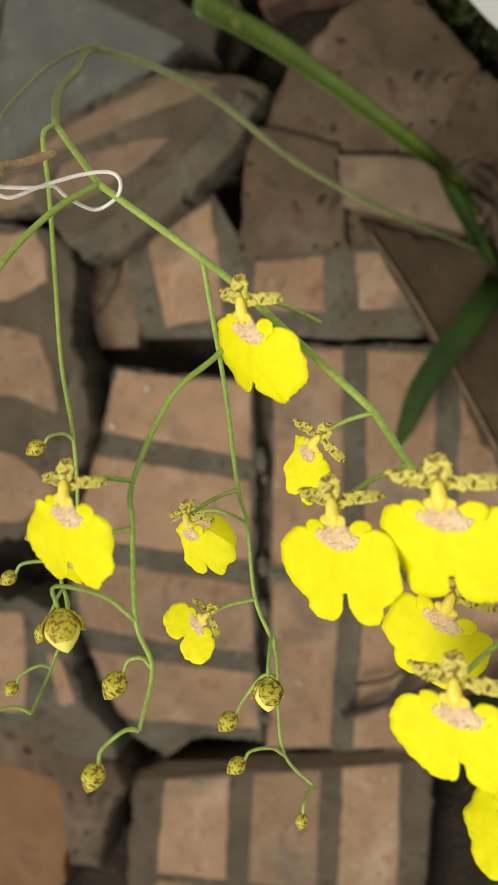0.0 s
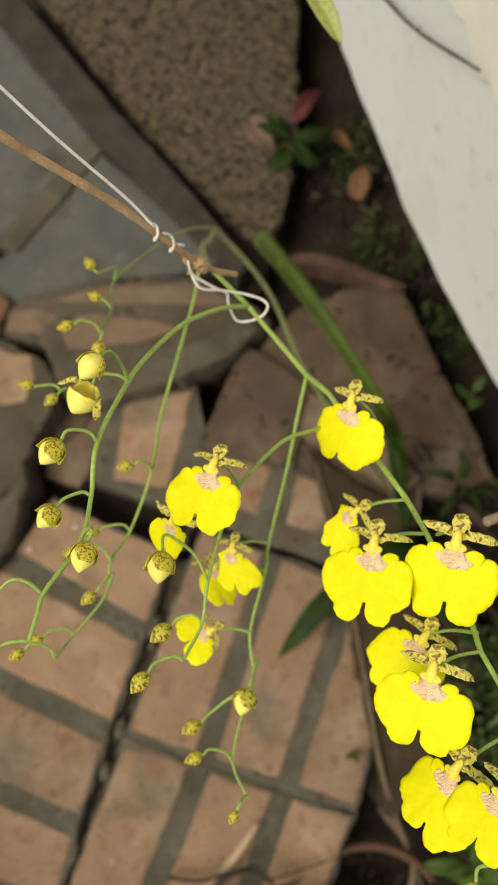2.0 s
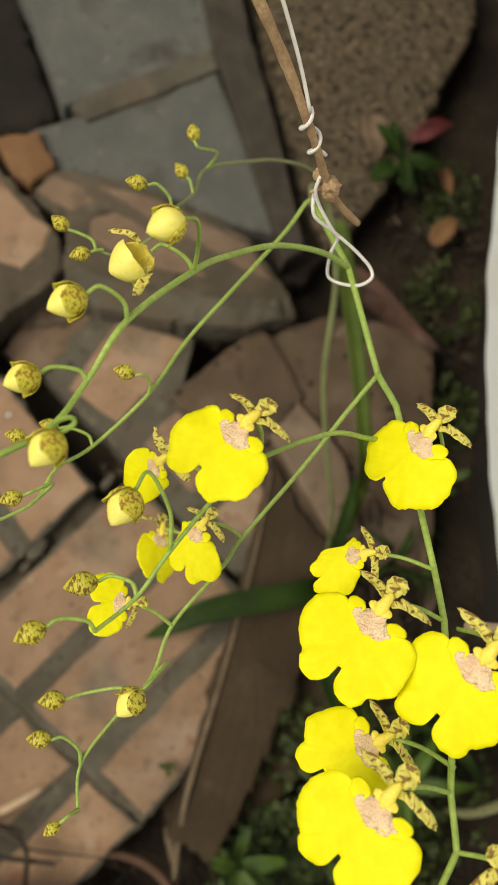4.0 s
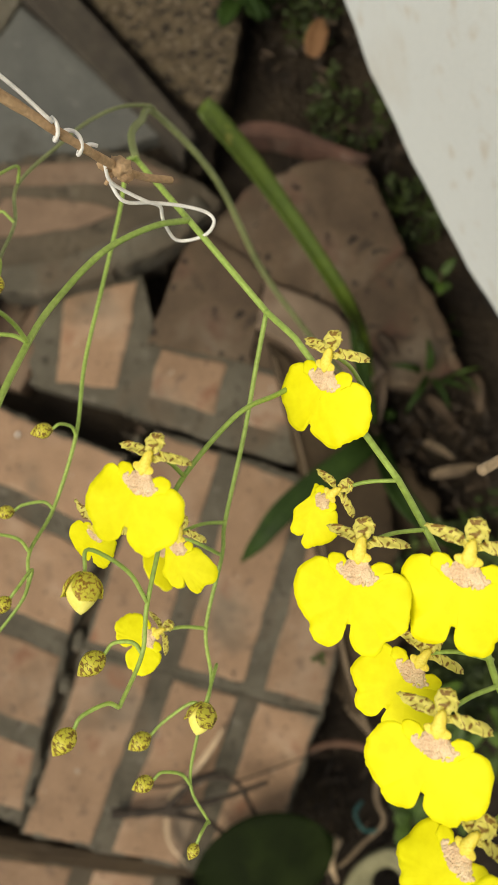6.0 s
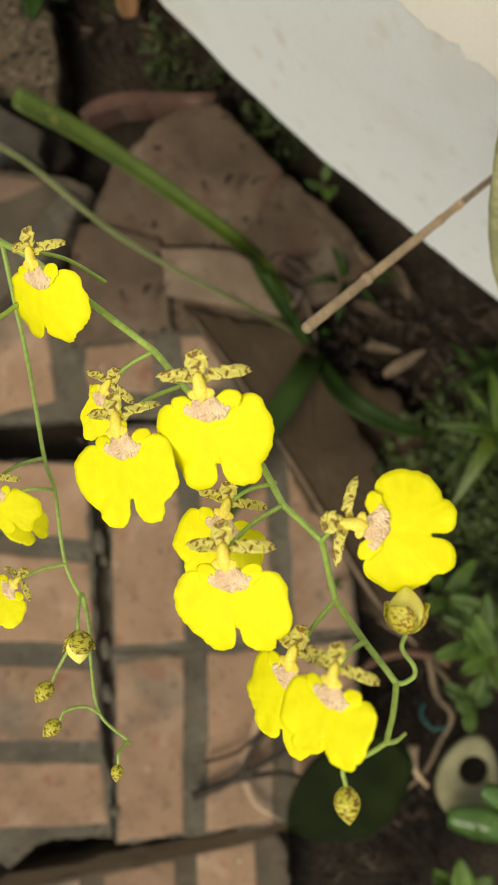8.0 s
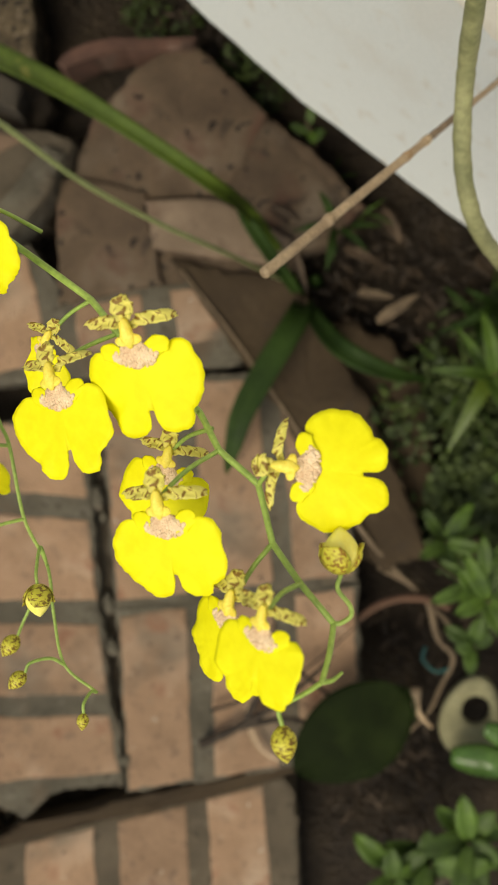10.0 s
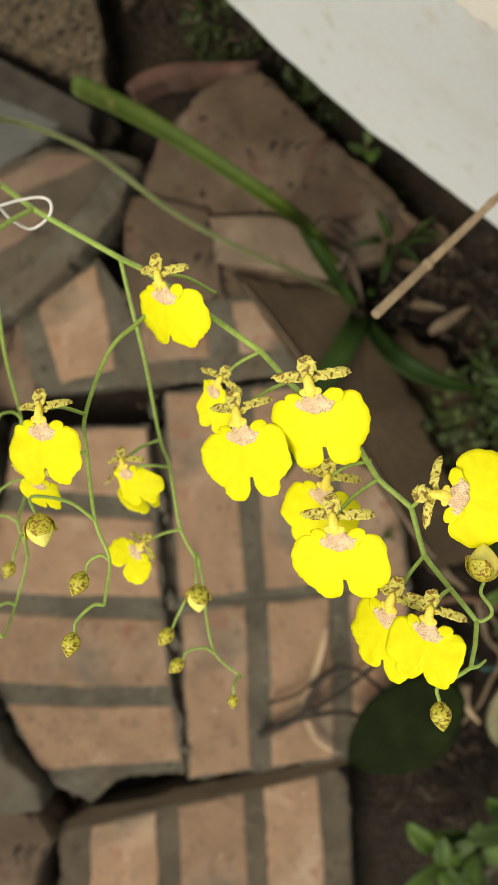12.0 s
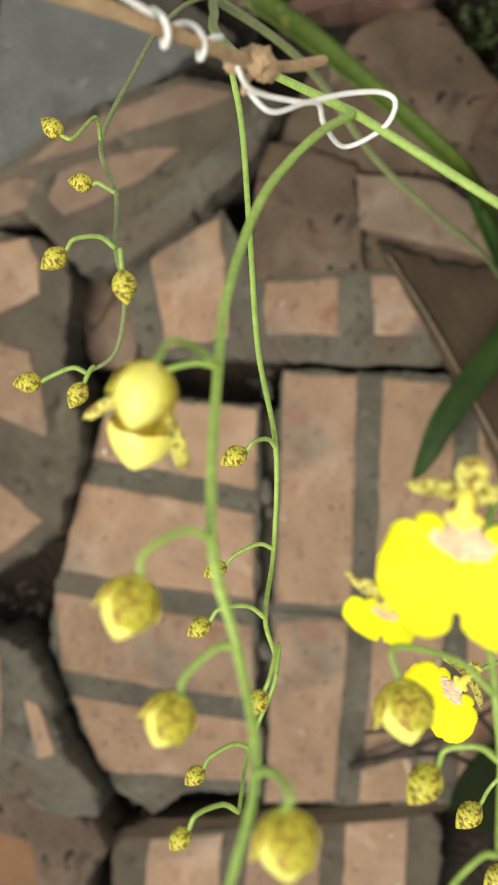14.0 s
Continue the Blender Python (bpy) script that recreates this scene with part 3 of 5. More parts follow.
slab("terracotta_tile", "flat orange terracotta tile lying on the soil", "tile", [(-0.712, -0.593), (-0.597, -0.6), (-0.544, -0.618), (-0.552, -0.663), (-0.577, -0.781), (-0.649, -0.89), (-0.804, -0.894), (-0.791, -0.6)], 0.0, M_ORANGE, 23, 0.05)
slab("clay_slab", "brown clay slab pitted with small dark holes", "slab", [(-0.18, 0.473), (-0.139, 0.519), (-0.06, 0.557), (0.005, 0.484), (0.05, 0.427), (0.007, 0.365), (-0.032, 0.313), (-0.145, 0.325), (-0.179, 0.381)], 0.0, M_SLAB, 25, group="brown clay slabs")
slab("clay_slab", "plain brown clay slab at the foot of the wall", "slab", [(0.056, 0.422), (0.119, 0.359), (0.174, 0.28), (0.139, 0.253), (0.07, 0.24), (-0.027, 0.309), (0.012, 0.361)], -0.006, M_SLAB, 26, group="brown clay slabs")
slab("clay_slab", "stained brown clay slab with dark pits", "slab", [(-0.268, 0.367), (-0.2, 0.354), (-0.142, 0.33), (-0.134, 0.26), (-0.128, 0.196), (-0.2, 0.187), (-0.284, 0.179), (-0.278, 0.27)], 0.007, M_SLAB, 27, group="brown clay slabs")
slab("pale_brick", "single pale weathered brick lying among the slabs", "brick", [(-0.143, 0.319), (-0.034, 0.308), (0.068, 0.237), (0.046, 0.204), (-0.043, 0.226), (-0.136, 0.249)], 0.014, M_PALE, 29, 0.07, 0.003, 0.007)
slab("clay_slab", "narrow curved piece of reddish clay tile", "slab", [(-0.253, 0.533), (-0.237, 0.547), (-0.211, 0.556), (-0.168, 0.561), (-0.093, 0.55), (-0.045, 0.546), (-0.048, 0.532), (-0.095, 0.534), (-0.151, 0.54), (-0.198, 0.539), (-0.222, 0.53), (-0.241, 0.524)], 0.014, M_REDTILE, 31, 0.06, 0.002, 0.005, group="brown clay slabs")
slab("clay_slab", "broken red tile fragment beside a round lump of brickwork", "slab", [(-0.593, 0.222), (-0.562, 0.256), (-0.466, 0.214), (-0.48, 0.158), (-0.512, 0.113)], -0.02, M_SLAB, 33, group="brown clay slabs")
slab("concrete_slab", "large smooth blue-grey concrete slab", "slab", [(-1.257, 0.64), (-0.926, 0.484), (-0.733, 0.394), (-0.706, 0.47), (-0.651, 0.651), (-0.757, 0.727), (-0.998, 0.893)], 0.02, M_GREY, 35, 0.09, 0.003, 0.008, group="blue-grey concrete slabs")
slab("clay_slab", "broken corner of red brick beside a concrete slab", "slab", [(-0.757, 0.275), (-0.725, 0.335), (-0.662, 0.312), (-0.664, 0.262), (-0.70, 0.255)], 0.028, M_ORANGE, 47, group="brown clay slabs")
slab("concrete_slab", "smaller blue-grey concrete slab beside an edging strip", "slab", [(-0.74, 0.33), (-0.681, 0.468), (-0.627, 0.633), (-0.497, 0.571), (-0.346, 0.496), (-0.415, 0.447), (-0.523, 0.406), (-0.658, 0.311)], 0.012, M_GREY, 37, 0.08, 0.003, 0.008, group="blue-grey concrete slabs")
slab("edging_strip", "long weathered grey-brown edging strip", "edging", [(-0.942, 0.854), (-0.895, 0.89), (-0.666, 0.736), (-0.472, 0.613), (-0.3, 0.495), (-0.312, 0.461), (-0.472, 0.551), (-0.648, 0.647)], 0.034, M_EDGE, 39, 0.09, 0.003, 0.008)
slab("edging_strip", "low crumbling edge of earth and mortar", "edging", [(-0.679, 0.279), (-0.514, 0.393), (-0.406, 0.434), (-0.319, 0.463), (-0.314, 0.429), (-0.474, 0.367), (-0.564, 0.336), (-0.664, 0.259)], -0.035, M_EDGE, 41, 0.09, 0.004, 0.01)
slab("conglomerate_slab", "coarse pebbly concrete slab strewn with fallen leaves", "slab", [(-0.867, 0.913), (-0.516, 1.187), (-0.395, 1.065), (-0.341, 0.888), (-0.291, 0.723), (-0.283, 0.633), (-0.283, 0.54), (-0.366, 0.573), (-0.587, 0.706)], 0.0, M_PEBBLE, 43, 0.07, 0.006, 0.012)
slab("brown_kerb", "smooth brown earth kerb beside the brick paving", "kerb", [(-0.115, 0.232), (-0.051, 0.124), (0.032, -0.027), (0.08, -0.115), (0.128, -0.201), (0.15, -0.252), (0.218, -0.235), (0.19, -0.12), (0.135, 0.04), (0.09, 0.14), (0.05, 0.192), (-0.04, 0.214)], 0.009, M_KERB, 45, 0.10, 0.007, 0.016, 0.003)

# ---- wall ----
WALL = [(-0.254, 0.721), (-0.075, 0.471), (-0.004, 0.387), (0.082, 0.290), (0.246, 0.134)]


def wall_band(line, z0, z1, back, front, ragged, seed, step=0.02, feather=0.0, chamfer=0.003):
    """A strip of wall along a plan line, from z0 to z1, its lower edge ragged; front: how far its face stands proud."""
    p = [Vector((*q, 0)) for q in line]
    d0, d1 = (p[0] - p[1]).normalized(), (p[-1] - p[-2]).normalized()
    p = [p[0] + d0 * 1.6] + p + [p[-1] + d1 * 1.6]
    path = []
    for a, b in zip(p, p[1:]):
        n = max(2, round((b - a).length / step))
        path += [a.lerp(b, i / n) for i in range(n)]
    path.append(p[-1])
    bm = bmesh.new()
    cols = []
    for i, q in enumerate(path):
        way = (path[min(i + 1, len(path) - 1)] - path[max(i - 1, 0)]).normalized()
        out = Vector((-abs(way.y), -abs(way.x), 0)).normalized()
        low = z0 + ragged * (noise.noise(q * 22 + Vector((seed, 0, 0))) + 0.5 * noise.noise(q * 90))
        a = q + out * (front + 0.002 * noise.noise(q * 14))
        b = q - out * back
        cols.append([bm.verts.new((*(a - out * feather).xy, low))] + [bm.verts.new((*a.xy, z)) for z in (low + chamfer, low + chamfer + 0.01, z0 + (z1 - z0) * 0.5, z1)] + [bm.verts.new((*b.xy, z)) for z in (z1, low)])
    for a, b in zip(cols, cols[1:]):
        for k in range(7):
            bm.faces.new((a[k], a[(k + 1) % 7], b[(k + 1) % 7], b[k]))
    for c in (cols[0], cols[-1]):
        bm.faces.new(c)
    return bm


house_wall = part("wall_north", wall_band(WALL, 0.36, 2.6, 0.2, 0.0, 0.005, 1), M_WALL, smooth=False)
tagged(house_wall, "white painted plaster wall with a rough lower edge", "wall", kind="structure")
# recessed footing; the overhang's shade is also painted into its near-black colour
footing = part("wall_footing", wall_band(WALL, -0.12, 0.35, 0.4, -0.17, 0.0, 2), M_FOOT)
tagged(footing, "footing under the white wall, its shade painted near-black", "wall", kind="structure")
coat = part("plaster_coat", wall_band(WALL, 0.69, 2.6, 0.0, 0.0045, 0.022, 5, step=0.008, feather=0.001, chamfer=0.003), M_COAT, smooth=False)
tagged(coat, "thicker coat of cream plaster with a ragged edge", "wall", kind="structure")


# ---- orchid: shared shapes, in units of half the lip's width, callus at the origin, lip towards -y, face towards +z ----
LIP = [(0.0, 0.0), (0.2, -0.07), (0.35, -0.06), (0.5, 0.03), (0.7, 0.08), (0.9, -0.03), (1.02, -0.30), (1.04, -0.58), (0.985, -0.80), (0.88, -0.95), (0.77, -1.04), (0.69, -1.065),
       (0.655, -1.11), (0.645, -1.19), (0.58, -1.31), (0.45, -1.39), (0.29, -1.40), (0.155, -1.355), (0.068, -1.26), (0.042, -1.15), (0.058, -1.06), (0.04, -1.01), (0.0, -0.995)]
ROUNDER = {10: (0.76, -1.08), 11: (0.69, -1.15), 12: (0.64, -1.20), 13: (0.59, -1.26), 14: (0.53, -1.32)}
# the places of the side lobes' widest points, the notch and the front lobes on that outline
LIP_MARKS = ((-1.04, -0.55), (1.04, -0.55), (0.0, -1.03), (-0.32, -1.38), (0.32, -1.38))


def lip_mesh(seed, marks, arch, droop, nick=0.7, narrow=1.0):
    """The broad, two-lobed yellow lip: a thin, waved skirt with a deep notch below. marks: where its own side lobes, notch and
    front lobes lie; arch, droop: how far its sides and its front fall back; nick: how deep the side lobes are set off."""
    half = curve_points([Vector((*(ROUNDER.get(i, p)), 0)).lerp(Vector((*p, 0)), nick) for i, p in enumerate(LIP)], 4)
    rim = [Vector((q.x * narrow, q.y, 0)) for q in half] + [Vector((-q.x * narrow, q.y, 0)) for q in half[-2:0:-1]]
    for q in rim:
        move, total = Vector(), 0.35
        for (x, y), (mx, my) in zip(LIP_MARKS, marks):
            x *= narrow
            w = math.exp(-((q.x - x) ** 2 + (q.y - y) ** 2) / 0.16)
            move += Vector((mx - x, my - y, 0)) * w
            total += w
        q += move / max(1.0, total) * (1.0 if q.y < -0.05 else 0.6)
    hub = Vector((0.0, -0.38, 0))
    for q in rim:
        d = (q - hub).length
        if d > 0.55:
            q += (q - hub) * (0.040 * noise.noise(Vector((q.x * 2.6, q.y * 2.6, seed * 7.0))) + 0.022 * noise.noise(Vector((q.x * 8, q.y * 8, seed * 3.0))) + 0.008 * noise.noise(Vector((q.x * 22, q.y * 22, seed * 3.0))))
    bm = bmesh.new()
    bend, fall = arch / 1.08, (droop - arch * 0.1) / 1.17

    def raised(q, f):
        wave = 0.10 * f ** 3 * noise.noise(Vector((q.x * 2.6, q.y * 2.6, seed * 5.0))) + 0.03 * f ** 4 * noise.noise(Vector((q.x * 9, q.y * 9, seed * 2.0)))
        return Vector((q.x, q.y, 0.02 + bend * q.x * q.x + fall * max(0, -q.y - 0.3) ** 2 + wave - 0.014 * math.exp(-(q.x / 0.09) ** 2)))

    for lift, flip in ((0.0, False), (-0.022, True)):
        rings = [[bm.verts.new(raised(hub.lerp(q, f), f) + Vector((0, 0, lift * (1.0 if f < 1 else 0.6)))) for q in rim] for f in (0.25, 0.5, 0.72, 0.9, 1.0)]
        c = bm.verts.new(raised(hub, 0) + Vector((0, 0, lift)))
        n = len(rim)
        for k in range(n):
            j = (k + 1) % n
            f = (c, rings[0][k], rings[0][j])
            bm.faces.new(f[::-1] if flip else f)
            for p, q in zip(rings, rings[1:]):
                f = (p[k], q[k], q[j], p[j])
                bm.faces.new(f[::-1] if flip else f)
        if not flip:
            rim_top = rings[-1]
    low = rings[-1]
    for k in range(n):
        bm.faces.new((rim_top[k], low[k], low[(k + 1) % n], rim_top[(k + 1) % n]))
    return mesh_of("lip", bm, M_LIP)


def blob(points, material, name, sub=2, rough=0.0, scale=6.0):
    """Several squashed round lumps in one mesh: (centre, radii)."""
    bm = bmesh.new()
    for c, r in points:
        made = bmesh.ops.create_icosphere(bm, subdivisions=sub, radius=1.0)["verts"]
        for v in made:
            d = 1 + rough * noise.noise(v.co * scale + Vector(c) * 9)
            v.co = Vector((v.co.x * r[0] * d + c[0], v.co.y * r[1] * d + c[1], v.co.z * r[2] * d + c[2]))
    return mesh_of(name, bm, material)


def callus_mesh():
    """The flat, jagged, warty plate at the lip's base."""
    rnd = random.Random(5)
    lumps = [((0, 0.0, 0.04), (0.30, 0.17, 0.04)), ((0, 0.14, 0.05), (0.17, 0.16, 0.05)), ((0.19, -0.09, 0.04), (0.19, 0.10, 0.035)), ((-0.19, -0.09, 0.04), (0.19, 0.10, 0.035)), ((0, -0.16, 0.035), (0.15, 0.12, 0.03))]
    for k in range(15):
        a = math.pi * (0.93 + 1.14 * (k + 0.5) / 15)
        r = rnd.uniform(0.22, 0.34)
        lumps.append(((math.cos(a) * r * 1.08, math.sin(a) * r * 0.72 - 0.02, 0.05), (rnd.uniform(0.02, 0.05), rnd.uniform(0.03, 0.07), 0.022)))
    for k in range(60):
        a, r = rnd.uniform(0, 6.28), 0.29 * rnd.random() ** 0.6
        lumps.append(((math.cos(a) * r * 1.05, math.sin(a) * r * 0.62 - 0.03, 0.064), (rnd.uniform(0.014, 0.03), rnd.uniform(0.022, 0.05), rnd.uniform(0.008, 0.018))))
    return blob(lumps, M_CALLUS, "callus", 2, 0.2)


def tepal_mesh(length, width, curl, seed, bend=0.0):
    """One small barred petal or sepal along +y: waisted at its base, waved, its tip curling back."""
    bm = bmesh.new()
    rows = []
    for i in range(17):
        f = i / 16
        w = width * (0.40 + 0.60 * (0.5 - 0.5 * math.cos(math.pi * f / 0.66)) if f < 0.66 else max(0.10, 1 - ((f - 0.66) / 0.34) ** 3.4) ** 0.5) / 2
        row = []
        for s in (-1, -0.5, 0, 0.5, 1):
            z = -curl * f * f + 0.12 * noise.noise(Vector((s * 1.5, f * 5, seed * 3))) + 0.25 * w * s * s
            row.append(Vector((s * w + 0.05 * noise.noise(Vector((f * 6, seed, s))) * abs(s) + bend * f * f, f * length, z + 0.12 * s * w * math.sin(f * 7 + seed))))
        rows.append(row)
    top = [[bm.verts.new(v) for v in r] for r in rows]
    low = [[bm.verts.new(v - Vector((0, 0, 0.03))) for v in r] for r in rows]
    for g, flip in ((top, False), (low, True)):
        for i in range(16):
            for k in range(4):
                f = (g[i][k], g[i][k + 1], g[i + 1][k + 1], g[i + 1][k])
                bm.faces.new(f[::-1] if flip else f)
    edge = [(i, 0) for i in range(17)] + [(16, k) for k in range(1, 5)] + [(i, 4) for i in range(15, -1, -1)] + [(0, k) for k in range(3, 0, -1)]
    for (a, b), (c, e) in zip(edge, edge[1:] + edge[:1]):
        bm.faces.new((top[a][b], low[a][b], low[c][e], top[c][e]))
    return mesh_of("sepal", bm, M_TEPAL)


CALLUS = callus_mesh()
EAR = blob([((-0.02, 0, 0.012), (0.19, 0.135, 0.022)), ((-0.13, -0.06, 0.01), (0.14, 0.11, 0.02))], M_LIP, "side_lobe", 3, 0.2, 2.0)
COLUMN = blob([((0, 0.33, 0.13), (0.105, 0.25, 0.085)), ((0, 0.27, 0.14), (0.125, 0.15, 0.075)), ((-0.10, 0.22, 0.14), (0.13, 0.085, 0.025)), ((0.10, 0.22, 0.14), (0.13, 0.085, 0.025))], M_COLUMN, "flower", 3, 0.12, 3.0)
TEPALS = [tepal_mesh(0.33, 0.38, 0.24, 1), tepal_mesh(0.50, 0.27, 0.34, 2, 0.40), tepal_mesh(0.50, 0.27, 0.36, 3, -0.42)]

def under(parent, name, mesh, m):
    ob = new(name, mesh)
    ob.parent = parent
    ob.matrix_basis = m
    return ob


orchid = empty("orchid_plant", (0.073, 0.176, -0.07), "yellow dancing-lady orchid with long arching flower sprays", "orchid")


def placed(name, mesh, parent, m):
    """A mesh under the plant at the world pose m."""
    ob = new(name, mesh)
    ob.parent = parent
    ob.matrix_parent_inverse = parent.matrix_world.inverted()
    ob.matrix_basis = m
    return ob


bpy.context.view_layer.update()


def flower(at, size, turn, marks, arch, droop, node, label="", seed=1, narrow=1.0, nick=0.7, fan=41):
    """One flower: its column, with lip, callus, side lobes and three barred tepals, and the stalk that carries it.
    turn: its Euler angles; marks, arch, droop: the form of its own lip; fan: how wide its petals spread."""
    m = pose(*at, *turn) @ Matrix.Diagonal((size, size, size, 1))
    ob = placed("flower", COLUMN, orchid, m)
    tagged(ob, label or "open yellow flower with a broad two-lobed lip")
    rnd = random.Random(seed)
    thin = Matrix.Diagonal((narrow, 1, 1, 1))
    under(ob, "lip", lip_mesh(seed, marks, arch, droop, nick, narrow), Matrix())
    under(ob, "callus", CALLUS, thin @ pose(0, 0, 0, 0, 0, rnd.uniform(-6, 6)))
    under(ob, "side_lobe", EAR, thin @ pose(0.42, 0.05, 0.012, 0, 6, 14 + rnd.uniform(-12, 12)) @ Matrix.Diagonal((1.15, 1.15, 1, 1)))
    under(ob, "side_lobe", EAR, thin @ pose(-0.42, 0.05, 0.012, 0, -6, -14 + rnd.uniform(-12, 12)) @ Matrix.Diagonal((-1.15, 1.15, 1, 1)))
    under(ob, "sepal", TEPALS[0], pose(0.0, 0.5, 0.06, 35, 0, rnd.uniform(-12, 12)))
    under(ob, "petal", TEPALS[1], pose(0.07, 0.40, 0.05, 14, -10, -fan - 1 + rnd.uniform(-9, 9)))
    under(ob, "petal", TEPALS[2], pose(-0.07, 0.40, 0.05, 14, 10, fan - 1 + rnd.uniform(-9, 9)))
    if node is not None:
        a, b = Vector(node), m @ Vector((0, 0.44, -0.02))
        mid = a.lerp(b, 0.55) + Vector((0, 1, 0.25)) * (b - a).length * 0.06
        part("flower_stalk", tube([a, mid, b], 0.0008, 0.0007, sides=7), M_STEM, orchid)
    return ob


def bud_mesh(name, material, seams=3, point=1.25):
    """A plump, pointed bud along -y from its neck at the origin, about one unit wide, with seams between its tepals."""
    bm = bmesh.new()
    rings = []
    for i in range(1, 12):
        f = i / 12
        r = 0.47 * math.sin(math.pi * f ** 0.85) ** (0.78 if point < 1.3 else 0.9)
        rings.append([])
        for k in range(18):
            a = 2 * math.pi * k / 18
            rr = r * (1 - 0.07 * abs(math.cos(a * seams / 2)) ** 6) * (1 + 0.05 * noise.noise(Vector((math.cos(a) * 2, f * 4, math.sin(a) * 2))))
            rings[-1].append(bm.verts.new((math.cos(a) * rr, -f * point, math.sin(a) * rr)))
    for a, b in zip(rings, rings[1:]):
        for k in range(18):
            bm.faces.new((a[k], a[(k + 1) % 18], b[(k + 1) % 18], b[k]))
    for ring, y in ((rings[0], -0.01), (rings[-1], -point)):
        c = bm.verts.new((0, y, 0))
        for k in range(18):
            bm.faces.new((ring[k], ring[(k + 1) % 18], c))
    return mesh_of(name, bm, material)


BUD = bud_mesh("bud", M_BUD, 3, 1.36)
YELLOWBUD = bud_mesh("bud", M_BUDLIP, 3, 1.2)


def bud_sepal_mesh(skin):
    """A mottled cap-like sepal hugging an opening bud."""
    bm = bmesh.new()
    rows = []
    for i in range(9):
        f = 0.04 + 0.60 * i / 8
        r = 0.535 * math.sin(math.pi * min(0.97, f) ** 0.85) ** 0.72 + 0.012 + (0.0, 0.04, 0.11)[max(0, i - 6)]
        wide = 1.0 * (1 - (i / 8) ** 3 * 0.6)
        rows.append([Vector((math.sin(a * wide) * r, -f * 1.2, math.cos(a * wide) * r)) for a in (-0.95, -0.5, 0, 0.5, 0.95)])
    top = [[bm.verts.new(v) for v in r] for r in rows]
    low = [[bm.verts.new(Vector((v.x * 0.95, v.y, v.z * 0.95))) for v in r] for r in rows]
    for g in (top, low):
        for i in range(8):
            for k in range(4):
                bm.faces.new((g[i][k], g[i][k + 1], g[i + 1][k + 1], g[i + 1][k]))
    for i in range(8):
        for k in (0, 4):
            bm.faces.new((top[i][k], top[i + 1][k], low[i + 1][k], low[i][k]))
    for k in range(4):
        for i in (0, 8):
            bm.faces.new((top[i][k], top[i][k + 1], low[i][k + 1], low[i][k]))
    return mesh_of("sepal", bm, skin)


BUD_SEPAL = bud_sepal_mesh(M_BUD)
SOFT_SEPAL = bud_sepal_mesh(M_SOFTBUD)
PALE_SEPAL = bud_sepal_mesh(M_BUDLIP)


def cup_mesh(name, material, shrink):
    """The open pouch of a half-open bud, its mouth cut slantwise; tip along -y as for a bud."""
    bm = bmesh.new()
    rows = []
    for i in range(9):
        rows.append([])
        for k in range(20):
            t = 2 * math.pi * k / 20
            f0 = 0.30 + 0.21 * (0.5 + 0.5 * math.sin(t)) + 0.05 * noise.noise(Vector((math.cos(t) * 2, 7.0, math.sin(t) * 2)))
            f = f0 + (0.985 - f0) * i / 8
            r = 0.55 * math.sin(math.pi * f ** 0.85) ** 0.7 * shrink
            rows[-1].append(bm.verts.new((math.cos(t) * r, -1.2 * f * (0.94 + 0.06 * shrink), math.sin(t) * r)))
    for p, q in zip(rows, rows[1:]):
        for k in range(20):
            bm.faces.new((p[k], p[(k + 1) % 20], q[(k + 1) % 20], q[k]))
    bm.faces.new(rows[-1])
    return mesh_of(name, bm, material)


CUP, CUP_THROAT = cup_mesh("bud", M_BUDLIP, 1.0), cup_mesh("throat", M_THROAT, 0.93)


